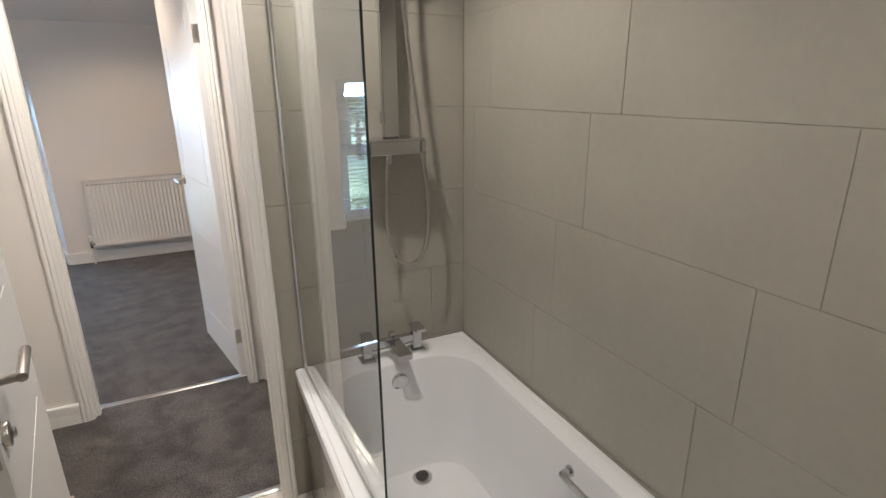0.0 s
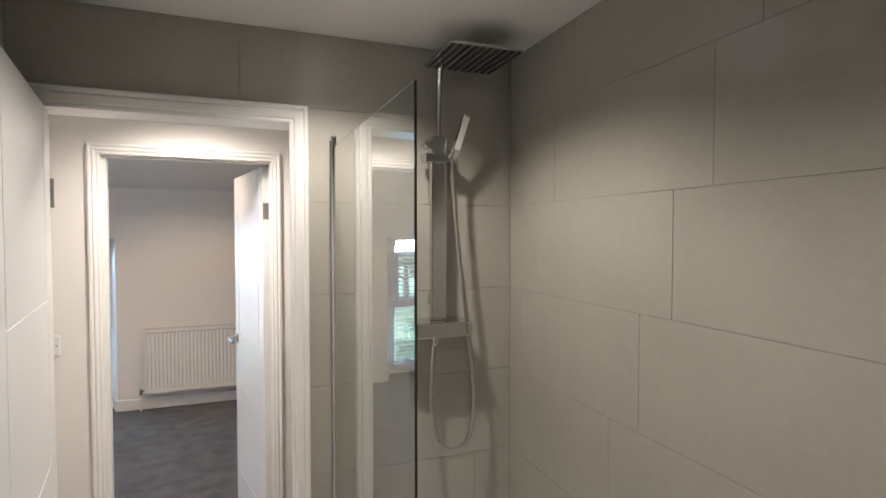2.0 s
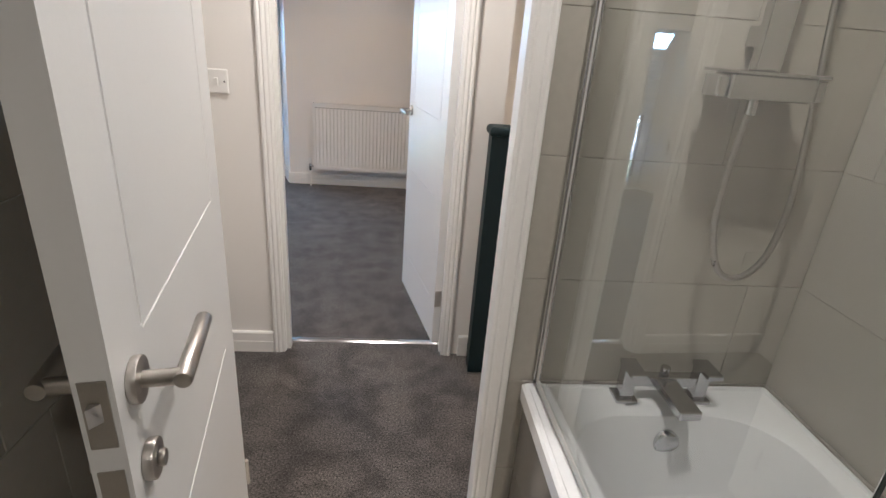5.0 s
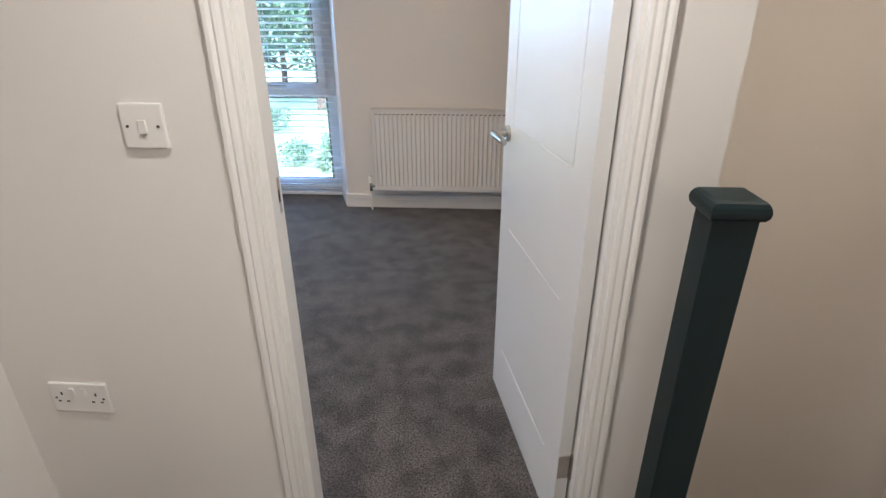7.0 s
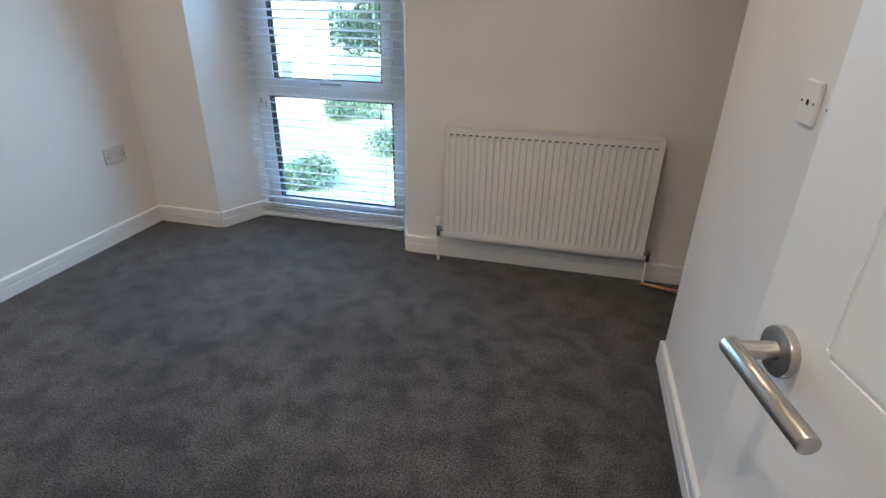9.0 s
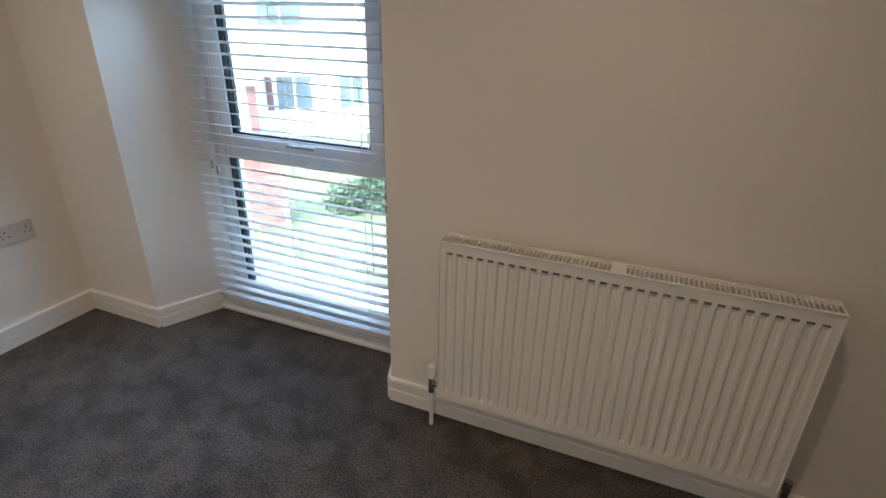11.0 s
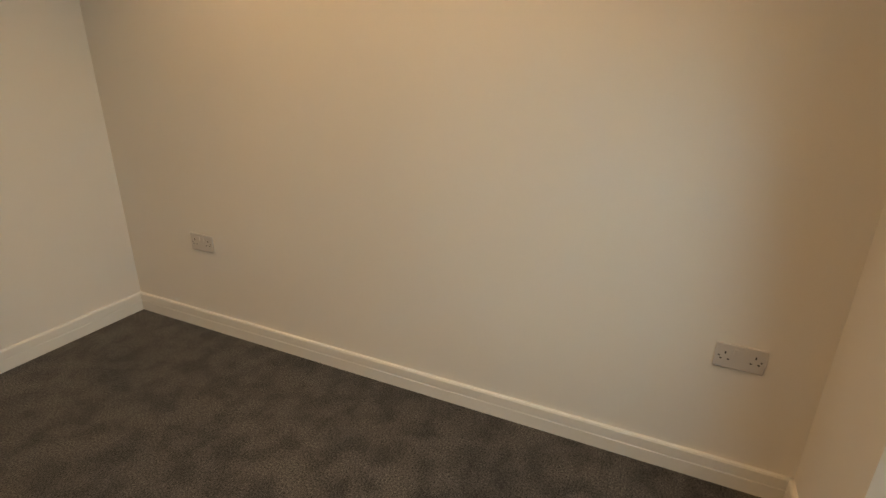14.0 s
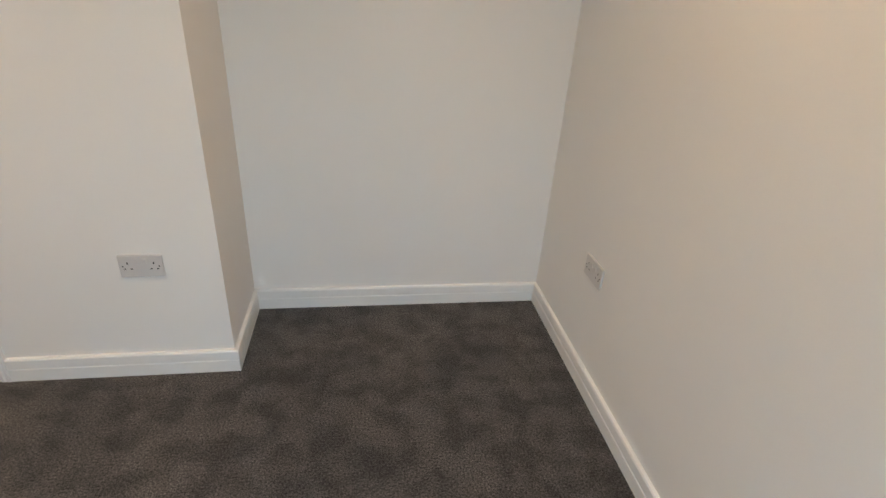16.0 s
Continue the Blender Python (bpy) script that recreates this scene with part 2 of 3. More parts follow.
structure("wall_bath_west", boxes(((-1.65, -2.5, -.2), (-1.5125, .0025, 2.4))), GROUT, "bathroom wall behind the door", "wall")
structure("wall_bath_south", boxes(((-1.65, -2.6, -.2), (.15, -2.5, 2.4))), TILE, "grey tiled bathroom end wall", "wall")
structure("wall_hall_south", boxes(((-2.45, .095, -.2), (BDL - .03, .105, 2.4)), ((BDR + .03, .095, -.2), (1.35, .105, 2.4)), ((BDL - .03, .095, BDT + .03), (BDR + .03, .105, 2.4))), PAINT, "cream white painted landing wall", "wall")
structure("wall_hall_west", boxes(((BX0, .105, -.2), (-2.22, .945, 2.4))), PAINT, "cream white painted landing end wall", "wall")
# wall between landing and bedroom
DL, DR, DT = -1.512, -.803, 1.995              # bedroom door opening
structure("wall_bed_south", boxes(((BX0, .945, -.2), (DL - .03, 1.055, 2.4)), ((DR + .03, .945, -.2), (-.63, 1.055, 2.4)), ((DL - .03, .945, DT + .03), (DR + .03, 1.055, 2.4))), PAINT, "cream white painted wall with bedroom doorway", "wall")
structure("wall_bed_alcove", boxes(((-3.9, .48, -.2), (BX0, AY, 2.4))), PAINT, "white painted wall at the back of the alcove", "wall")
structure("wall_bed_west", boxes(((-3.9, .5, -.2), (WW, 4.2, 2.4))), PAINT, "cream white painted bedroom wall with sockets", "wall")
structure("wall_bed_east", boxes(((EW, 1.045, -3.1), (-.63, 3.04, 2.4))), PAINT, "white painted bedroom side wall ending in a corner", "wall")
structure("wall_bed_nook", boxes(((-.63, 2.94, -.2), (.2, 3.04, 2.4)), ((.1, 3.04, -.2), (.2, 4.2, 2.4))), PAINT, "white painted alcove walls behind the corner", "wall")
# window wall with a splayed recess
RL, RR, WL, WR, RT = -3.297, -2.056, -3.15, -2.165, 1.60
bm = prism_bm([(-3.9, NW), (RL, NW), (WL, 4.09), (WL, 4.30), (-3.9, 4.30)], -.2, 2.4)
prism_bm([(RR, NW), (.2, NW), (.2, 4.30), (WR, 4.30), (WR, 4.09)], -.2, 2.4, bm)
prism_bm([(RL, NW), (RR, NW), (WR, 4.09), (WR, 4.30), (WL, 4.30), (WL, 4.09)], RT, 2.4, bm)
prism_bm([(WL, 4.10), (WR, 4.10), (WR, 4.30), (WL, 4.30)], -.2, .0, bm)
structure("wall_bed_north", bm, PAINT, "cream white painted wall with splayed window recess", "wall")
structure("wall_outer", boxes(((-3.9, 4.15, -3.2), (.2, 4.30, -.2))), RENDERW, "rendered outside wall below the window", "wall")
# stairwell
structure("wall_stair_north", boxes(((-.63, 2.2, -3.1), (1.35, 2.3, 2.4))), PAINT, "cream white painted stairwell wall", "wall")
structure("wall_stair_east", boxes(((1.25, .0, -3.1), (1.35, 2.2, 2.4))), PAINT, "cream white painted stairwell side wall", "wall")
structure("wall_stair_south", boxes(((-.63, .0, -3.1), (1.35, .095, -.2))), PAINT, "stairwell wall under the landing", "wall")
structure("wall_stair_west", boxes(((-.63, .095, -3.1), (-.60, 1.045, -.2))), PAINT, "stairwell wall below the landing edge", "wall")
structure("floor_stairwell", boxes(((-.63, .0, -3.2), (1.35, 2.3, -3.1))), CARPET, "dark carpeted stair foot", "carpet")


# skirting boards with a line groove and eased top
def skirting(name, runs, h=.102, t=.016):
    """Boards along (x0, y0) to (x1, y1), standing off the wall to the run's left-hand side."""
    bm = bmesh.new()
    for x0, y0, x1, y1 in runs:
        a, b = Vector((x0, y0, 0)), Vector((x1, y1, 0))
        d = (b - a).normalized()
        nrm = Vector((-d.y, d.x, 0))
        prof = [(0, .0), (t, .0), (t, h * .52), (t - .003, h * .545), (t - .003, h * .57), (t, h * .595), (t, h - .006), (t - .004, h), (0, h)]
        e0, e1 = [[bm.verts.new(p + nrm * o + Vector((0, 0, z))) for o, z in prof] for p in (a, b)]
        for i in range(len(prof)):
            j = (i + 1) % len(prof)
            bm.faces.new((e0[i], e0[j], e1[j], e1[i]))
        bm.faces.new(e0[::-1])
        bm.faces.new(e1)
    return structure(name, bm, GLOSS, "white painted skirting board with a scored line", "skirting board")


skirting("baseboard_bedroom_west", [(WW, NW, WW, AY)])
skirting("baseboard_alcove", [(WW + .016, AY, BX0, AY), (BX0, AY, BX0, 1.055)])
skirting("baseboard_door_wall", [(BX0 - .016, 1.055, DL - .055, 1.055)])
skirting("baseboard_north", [(RL, NW, WW, NW), (WL, 4.08, RL, NW), (RR, NW, WR, 4.08), (.1, NW, RR, NW)])
skirting("baseboard_east", [(EW, 1.1, EW, 3.04), (EW - .016, 3.04, .1, 3.04)])
skirting("baseboard_hall", [(DL - .052, .945, -2.22, .945), (-2.22, .945, -2.22, .105), (-2.22, .105, BDL - .08, .105), (-.63, .945, DR + .075, .945)])


# door linings, architraves and thresholds
def lining(name, x0, x1, ztop, y0, y1):
    bm = boxes(((x0 - .03, y0, -.0), (x0, y1, ztop + .03)), ((x1, y0, 0), (x1 + .03, y1, ztop + .03)), ((x0, y0, ztop), (x1, y1, ztop + .03)))
    return structure(name, bm, GLOSS, "white painted door lining", "door frame")


def architrave(name, x0, x1, ztop, y, out, w=.066, left=True):
    """Moulded frame round an opening on the face at y; out is +1 or -1, the way it stands off."""
    bm = bmesh.new()
    prof = [(0, 0), (0, .010), (.006, .013), (.012, .012), (.018, .016), (w - .022, .018), (w - .016, .014), (w - .010, .019), (w - .003, .019), (w, .015), (w, 0)]
    path = [((x1, 0), (1, 0)), ((x1, ztop), (1, 1)), ((x0, ztop), (-1, 1)), ((x0, 0), (-1, 0))]
    rings = [[bm.verts.new((p[0] + d[0] * o, y + out * h, p[1] + d[1] * o)) for o, h in prof] for p, d in path]
    for r0, r1 in zip(rings, rings[1:]):
        for i in range(len(prof)):
            j = (i + 1) % len(prof)
            bm.faces.new((r0[i], r0[j], r1[j], r1[i]))
    bm.faces.new(rings[0][::-1])
    bm.faces.new(rings[-1])
    return structure(name, bm, GLOSS, "white painted moulded door architrave", "architrave")


lining("door_frame_bath", BDL, BDR, BDT, -.002, .108)
lining("door_frame_bed", DL, DR, DT, .942, 1.058)
architrave("trim_bath_inside", BDL + .012, BDR - .012, BDT - .0, 0, -1, .058)
architrave("trim_bath_hall", BDL - .004, BDR + .004, BDT + .004, .105, 1)
architrave("trim_bed_hall", DL - .004, DR - .003, DT, .945, -1, .046)
architrave("trim_bed_inside", DL - .004, DR + .004, DT + .004, 1.055, 1, .05)
structure("door_stop_bed", boxes(((DL, .960, 0), (DL + .016, .995, DT)), ((DR - .010, .960, 0), (DR, .995, DT)), ((DL + .016, .960, DT - .010), (DR - .010, .995, DT))), GLOSS, "white painted door stop strip", "door frame")
for name, x0, x1, y in (("threshold_bath", BDL, BDR, .078), ("threshold_bed", DL, DR, 1.04)):
    bm = prism_bm([(x0, y - .018), (x1, y - .018), (x1, y + .018), (x0, y + .018)], 0, .004)
    for v in bm.verts:
        if v.co.z > .002:
            v.co.y = y + (v.co.y - y) * .5
            v.co.z = .006
    structure(name, bm, CHROME, "polished metal carpet threshold strip", "threshold")


# ---- doors ----
def lever(parent, side, x, z, turn):
    """Round rose and mitred lever on the face at side (+1/-1 local y), pointing along local x by turn."""
    f = side * .0175
    rose = part("rose", cyl_bm((x, f, z), (x, f + side * .010, z), .026, bevel=.0015, seg=32), STEEL, parent, smooth=True)
    neck = cyl_bm((x, f + side * .008, z), (x, f + side * .050, z), .0095, seg=18)
    part("lever_neck", neck, STEEL, parent, smooth=True)
    part("lever_handle", cyl_bm((x - turn * .010, f + side * .050, z), (x + turn * .125, f + side * .050, z), .0100, seg=20, bevel=.002), STEEL, parent, "brushed steel tubular lever", smooth=True)


def door(name, label, m, width, hinge_sign, lock=False, backset=.048):
    """Leaf along local +x from its hinge edge; grooves on both faces."""
    ob = thing(name, label, "door", m)
    th, h, g = .0175, 1.981, .0022
    xs = [0, .098, .104, width - .104, width - .098, width]
    zs = [.006, .215, .221, .705, .711, 1.045, 1.051, 1.475, 1.481, h]
    bm = bmesh.new()
    for s in (-1, 1):
        grid = {}
        for i, x in enumerate(xs):
            for k, z in enumerate(zs):
                grid[i, k] = bm.verts.new((x, s * th, z))
        faces = []
        for i in range(len(xs) - 1):
            for k in range(len(zs) - 1):
                f = bm.faces.new((grid[i, k], grid[i + 1, k], grid[i + 1, k + 1], grid[i, k + 1]))
                groove = (i == 2 and k in (1, 3, 5, 7)) or (i in (1, 3) and k >= 6)
                if groove:
                    faces.append(f)
        bmesh.ops.inset_region(bm, faces=faces, thickness=.0016, depth=0)
        for v in {v for f in faces for v in f.verts}:
            v.co.y -= s * g
    leaf = part("leaf", bm, DOORM, ob)
    rim = bmesh.new()
    c = [(0, .006), (width, .006), (width, h), (0, h)]
    v = [[rim.verts.new((x, s * th, z)) for x, z in c] for s in (-1, 1)]
    for i in range(4):
        rim.faces.new((v[0][i], v[0][(i + 1) % 4], v[1][(i + 1) % 4], v[1][i]))
    part("door_edge", rim, DOORM, ob)
    hz = 1.015
    for s in (-1, 1):
        lever(ob, s, width - backset, hz, -1)
    part("latch_plate", boxes(((width, -.0125, hz - .045), (width + .0015, .0125, hz + .035)), bevel=.0005), STEEL, ob, "brushed steel latch plate")
    part("latch_bolt", prism_bm([(width, -.006), (width + .011, -.006), (width, .006)], hz - .012, hz + .010), STEEL, ob)
    if lock:
        part("lock_plate", boxes(((width, -.0125, hz - .150), (width + .0015, .0125, hz - .075)), bevel=.0005), STEEL, ob, "brushed steel lock plate")
        for s in (-1, 1):
            part("lock_rose", cyl_bm((width - .048, s * th, hz - .108), (width - .048, s * (th + .012), hz - .108), .024, seg=28, bevel=.002), STEEL, ob, smooth=True)
            part("thumb_turn", cyl_bm((width - .048, s * (th + .012), hz - .108), (width - .048, s * (th + .020), hz - .108), .010, seg=18, bevel=.002), STEEL, ob, smooth=True)
    for z in (.24, 1.76):
        part("hinge", cyl_bm((-.004, hinge_sign * .020, z - .04), (-.004, hinge_sign * .020, z + .04), .006, seg=12), STEEL, ob, "steel butt hinge knuckle", smooth=True)
        part("hinge_leaf", boxes(((-.0014, -.013, z - .04), (0, .016, z + .04))), STEEL, ob)
    return ob


bed_angle = 102.2
door("door_bedroom", "white moulded four-line bedroom door standing open into the room", pose(-.826, 1.036, 0, 0, 0, bed_angle), .685, -1, backset=.052)
door("door_bathroom", "white moulded bathroom door standing open with lever handle and lock", pose(-1.432, -.012, 0, 0, 0, BATH_DOOR), .686, 1, lock=True)
for n, x, y, s in (("strike_plate", DL, 1.032, 1), ("strike_plate", BDR, .02, -1)):
    plate = thing(n, "brushed steel strike plate let into the door lining", "strike plate", pose(x, y, 1.0))
    part("plate", boxes(((0, -.013, -.04), (s * .0015, .013, .04))), STEEL, plate)
    part("latch_hole", boxes(((s * .0012, -.007, -.014), (s * .0022, .007, .014))), HOLE_SHADE, plate)


# ---- bathroom things ----
def ring_rect(cx, cy, hx, hy, z, r, n=8):
    pts = []
    for sx, sy, a0 in ((1, 1, 0), (-1, 1, 90), (-1, -1, 180), (1, -1, 270)):
        for k in range(n + 1):
            a = radians(a0 + 90 * k / n)
            pts.append((cx + sx * (hx - r) + r * math.cos(a), cy + sy * (hy - r) + r * math.sin(a), z))
    return pts


def bathtub():
    ob = thing("bathtub", "white acrylic bathtub with rounded basin, set against tiled walls", "bathtub")
    x0, x1, y0, y1, top = -.690, -.003, -1.70, -.003, .550
    cx, cy, hx, hy = (x0 + x1) / 2, (y0 + y1) / 2, (x1 - x0) / 2, (y1 - y0) / 2
    icy, ihy = -.875, .755
    icx, ihx = -.345, .272
    rings = [ring_rect(cx, cy, hx, hy, top - .045, .012), ring_rect(cx, cy, hx, hy, top - .006, .012), ring_rect(cx, cy, hx - .006, hy - .006, top, .012),
             ring_rect(cx, cy, hx - .016, hy - .016, top, .012), ring_rect(cx, cy, hx - .020, hy - .020, top - .004, .014), ring_rect(cx, cy, hx - .030, hy - .030, top - .004, .02),
             ring_rect(icx, icy, ihx + .010, ihy + .010, top - .004, .17), ring_rect(icx, icy, ihx, ihy, top - .010, .165), ring_rect(icx, icy, ihx - .008, ihy - .010, top - .035, .16),
             ring_rect(icx, icy, ihx - .030, ihy - .055, top - .20, .15), ring_rect(icx, icy - .0, ihx - .055, ihy - .10, top - .33, .14), ring_rect(icx, icy, ihx - .085, ihy - .14, top - .375, .12),
             ring_rect(icx, icy, ihx - .13, ihy - .20, top - .388, .09)]
    bm = bmesh.new()
    vs = [[bm.verts.new(p) for p in r] for r in rings]
    n = len(vs[0])
    for a, b in zip(vs, vs[1:]):
        for k in range(n):
            bm.faces.new((a[k], a[(k + 1) % n], b[(k + 1) % n], b[k]))
    bm.faces.new(vs[-1])
    part("basin", bm, ACRYL, ob, smooth=True)
    part("seal_strip", boxes(((-.690, -.010, top), (-.003, -.002, top + .006)), ((-.010, -1.70, top), (-.002, -.010, top + .006)), bevel=.0015), mat("silicone_bead", (.30, .28, .25), .6, var=.2, scale=20), ob, "grey silicone bead along the tiles")
    d = part("drain", cyl_bm((-.326, -.30, .158), (-.326, -.30, .172), .036, seg=32, bevel=.004), CHROME, ob, "chrome waste ring", smooth=True)
    part("plug", cyl_bm((-.326, -.30, .171), (-.326, -.30, .178), .024, seg=28, bevel=.003), DARKM, d, "dark plug in the waste", smooth=True)
    o = part("overflow", cyl_bm((-.338, -.118, .478), (-.338, -.150, .474), .033, seg=32, bevel=.006), CHROME, ob, "round chrome overflow cover", smooth=True)
    bar = smooth_path([(-.082, -.80, .485), (-.112, -.805, .492), (-.122, -.83, .495), (-.122, -.98, .495), (-.112, -1.005, .492), (-.082, -1.01, .485)], 6)
    part("grab_handle", tube_bm(bar, .010, 12), CHROME, ob, "chrome grab handle", smooth=True)
    for y in (-.80, -1.01):
        part("handle_foot", cyl_bm((-.076, y, .484), (-.090, y, .487), .017, seg=20, bevel=.002), CHROME, ob, smooth=True)
    return ob


bathtub()
panel = part("front_panel", boxes(((-.668, -1.70, -.008), (-.650, -.004, .508))), GROUT, bpy.data.objects["bathtub"], "glossy grey-brown tiled front panel")
for i, (ya, yb) in enumerate(((-.004, -.30), (-.302, -.90), (-.902, -1.50), (-1.502, -1.70))):
    part("tile", boxes(((-.676, yb, -.006), (-.668, ya, .252)), bevel=.001), PANEL, panel)
    part("tile", boxes(((-.676, yb, .254), (-.668, ya, .506)), bevel=.001), PANEL, panel)


def bath_screen():
    ob = thing("shower_screen", "clear frameless glass bath screen with chrome hinge rail", "shower screen", pose(-.652, -.006, 0, 0, 0, -88.3))
    part("glass_pane", boxes(((.022, -.0025, .575), (.812, .0025, 1.925)), bevel=.001), GLASS, ob, "clear toughened glass")
    part("pane_edge", boxes(((.812, -.0022, .577), (.8135, .0022, 1.923))), mat("glass_edge", (.035, .05, .045), .25, var=.1, scale=10, bump=0), ob, "dark ground glass edge")
    part("wall_rail", boxes(((0, -.011, .560), (.012, .011, 1.950)), bevel=.002), CHROME, ob, "chrome wall rail")
    part("hinge_post", cyl_bm((.020, 0, .560), (.020, 0, 1.945), .008, seg=16), CHROME, ob, smooth=True)
    part("post_cap", cyl_bm((.020, 0, 1.945), (.020, 0, 1.962), .0095, seg=16, bevel=.002), CHROME, ob, smooth=True)
    part("drip_seal", boxes(((.022, -.005, .556), (.812, .005, .577)), bevel=.002), mat("clear_seal", (.55, .56, .55), .3, var=.05), ob, "translucent drip seal")
    return ob


bath_screen()


def shower():
    ob = thing("shower_set", "chrome square thermostatic shower with rain head and hand shower", "shower")
    part("valve_bar", boxes(((-.400, -.112, 1.302), (-.222, -.047, 1.350)), bevel=.004), CHROME, ob, "chrome shelf valve body")
    part("shelf", boxes(((-.405, -.135, 1.350), (-.217, -.012, 1.356)), bevel=.001), CHROME, ob)
    for x0, x1 in ((-.424, -.401), (-.221, -.198)):
        part("control_knob", boxes(((x0, -.108, 1.304), (x1, -.052, 1.346)), bevel=.005), CHROME, ob)
    part("riser_column", boxes(((-.335, -.075, 1.356), (-.281, -.050, 1.975)), bevel=.003), CHROME, ob, "flat chrome riser column")
    for z in (1.42, 1.93):
        part("wall_bracket", boxes(((-.325, -.050, z - .02), (-.291, -.002, z + .02)), bevel=.002), CHROME, ob)
    arm = smooth_path([(-.308, -.064, 1.97), (-.306, -.066, 2.10), (-.300, -.075, 2.215), (-.270, -.11, 2.250), (-.235, -.150, 2.255), (-.228, -.155, 2.245)], 6)
    part("shower_arm", tube_bm(arm, .010, 12), CHROME, ob, "bent chrome arm", smooth=True)
    part("swivel", cyl_bm((-.228, -.155, 2.222), (-.228, -.155, 2.256), .013, seg=18, bevel=.003), CHROME, ob, smooth=True)
    head = part("rain_head", boxes(((-.350, -.278, 2.212), (-.105, -.033, 2.222)), bevel=.002), CHROME, ob, "flat square chrome rain head")
    for i in range(10):
        part("spray_strip", boxes(((-.338 + i * .0246, -.27, 2.2095), (-.330 + i * .0246, -.041, 2.2122))), DARKM, head)
    part("slider", boxes(((-.365, -.100, 1.885), (-.255, -.045, 1.915)), bevel=.004), CHROME, ob, "chrome slider bracket")
    part("slider_knob", cyl_bm((-.350, -.095, 1.945), (-.350, -.055, 1.945), .016, seg=18, bevel=.003), CHROME, ob, smooth=True)
    hand = part("hand_shower", boxes(((-.011, -.010, 0), (.011, .010, .150)), bevel=.004), CHROME, ob, "slim chrome stick hand shower")
    hand.matrix_basis = pose(-.272, -.105, 1.895, 14, 12, 8)
    face = part("spray_face", boxes(((-.010, -.0125, .035), (.010, -.0100, .146))), mat("spray_face_white", (.7, .7, .7), .35), hand)
    hose = smooth_path([(-.272, -.105, 1.90), (-.268, -.102, 1.80), (-.250, -.10, 1.62), (-.222, -.10, 1.40), (-.197, -.10, 1.20), (-.190, -.10, 1.07), (-.205, -.095, .96), (-.250, -.09, .912), (-.305, -.09, .935), (-.338, -.088, 1.04), (-.338, -.085, 1.17), (-.326, -.082, 1.300)], 10)
    part("hose", tube_bm(hose, .0072, 10), STEEL, ob, "flexible metal hose", smooth=True)
    part("hose_nut", cyl_bm((-.326, -.082, 1.272), (-.326, -.082, 1.302), .011, seg=12), CHROME, ob, smooth=True)
    return ob


shower()


def bath_tap():
    ob = thing("bath_mixer_tap", "square chrome bath filler tap on the bath rim", "tap")
    for x in (-.430, -.236):
        part("tap_base", boxes(((x - .028, -.084, .546), (x + .028, -.028, .556)), bevel=.002), CHROME, ob)
        part("tap_pillar", boxes(((x - .017, -.073, .556), (x + .017, -.039, .640)), bevel=.002), CHROME, ob)
        part("tap_lever", boxes(((x - .020, -.112, .641), (x + .020, -.036, .654)), bevel=.002), CHROME, ob, "flat square lever")
    part("cross_bar", boxes(((-.430, -.070, .590), (-.236, -.042, .618)), bevel=.002), CHROME, ob)
    part("spout", boxes(((-.360, -.195, .588), (-.306, -.042, .612)), bevel=.003), CHROME, ob, "flat chrome spout")
    part("diverter", cyl_bm((-.333, -.052, .618), (-.333, -.052, .640), .012, seg=18, bevel=.002), CHROME, ob, smooth=True)
    return ob


bath_tap()


def downlight(x, y, z, watts, label, tilt=0, colour=(1, .77, .54), cone=150, blend=.85):
    ob = thing("downlight", label, "downlight", pose(x, y, z, tilt, 0, 0), "recessed ceiling lights")
    bm = bmesh.new()
    prof = [(.030, .002), (.033, -.003), (.041, -.004), (.043, 0)]
    rings = [[bm.verts.new((r * math.cos(k * math.tau / 32), r * math.sin(k * math.tau / 32), h)) for k in range(32)] for r, h in prof]
    for a, b in zip(rings, rings[1:]):
        for k in range(32):
            bm.faces.new((a[k], a[(k + 1) % 32], b[(k + 1) % 32], b[k]))
    part("bezel", bm, CHROME if label.startswith("chrome") else GLOSS, ob, smooth=True)
    part("lens", cyl_bm((0, 0, .001), (0, 0, -.010), .030, .022, seg=28), LAMPGLOW, ob, "glowing lamp face")
    lamp = new("downlight_beam", bpy.data.lights.new("downlight_beam", "SPOT"))
    lamp.data.energy, lamp.data.color = watts, colour
    lamp.data.spot_size, lamp.data.spot_blend, lamp.data.shadow_soft_size = radians(cone), blend, .03
    lamp.matrix_world = pose(x, y, z - .016, tilt, 0, 0)
    return ob


downlight(-.66, -.47, BATH_C, BATH_W, "chrome rimmed recessed bathroom downlight, lit", cone=138, blend=.55)
# second bathroom fitting is added, unseen overhead, to light the near end
downlight(-.66, -1.75, BATH_C, BATH_W * .6, "chrome rimmed recessed bathroom downlight, lit", cone=138, blend=.55)
# assumed landing fitting, never in view; added because the landing is lit
downlight(-1.15, .52, HALL_C, HALL_W, "white rimmed recessed landing downlight, lit, assumed out of view")
downlight(.25, 1.2, HALL_C, HALL_W * .8, "white rimmed recessed stairwell downlight, lit", colour=(1, .68, .40))
# first is visible, last follows the wall's glow; middle two are added unseen
for bx, by in ((-1.40, 2.80), (-3.05, 2.80), (-1.40, 1.60), (-3.15, 1.70)):
    downlight(bx, by, BED_C, BED_W, "white rimmed recessed bedroom downlight, lit", colour=(1, .65, .36), cone=140, blend=.6)


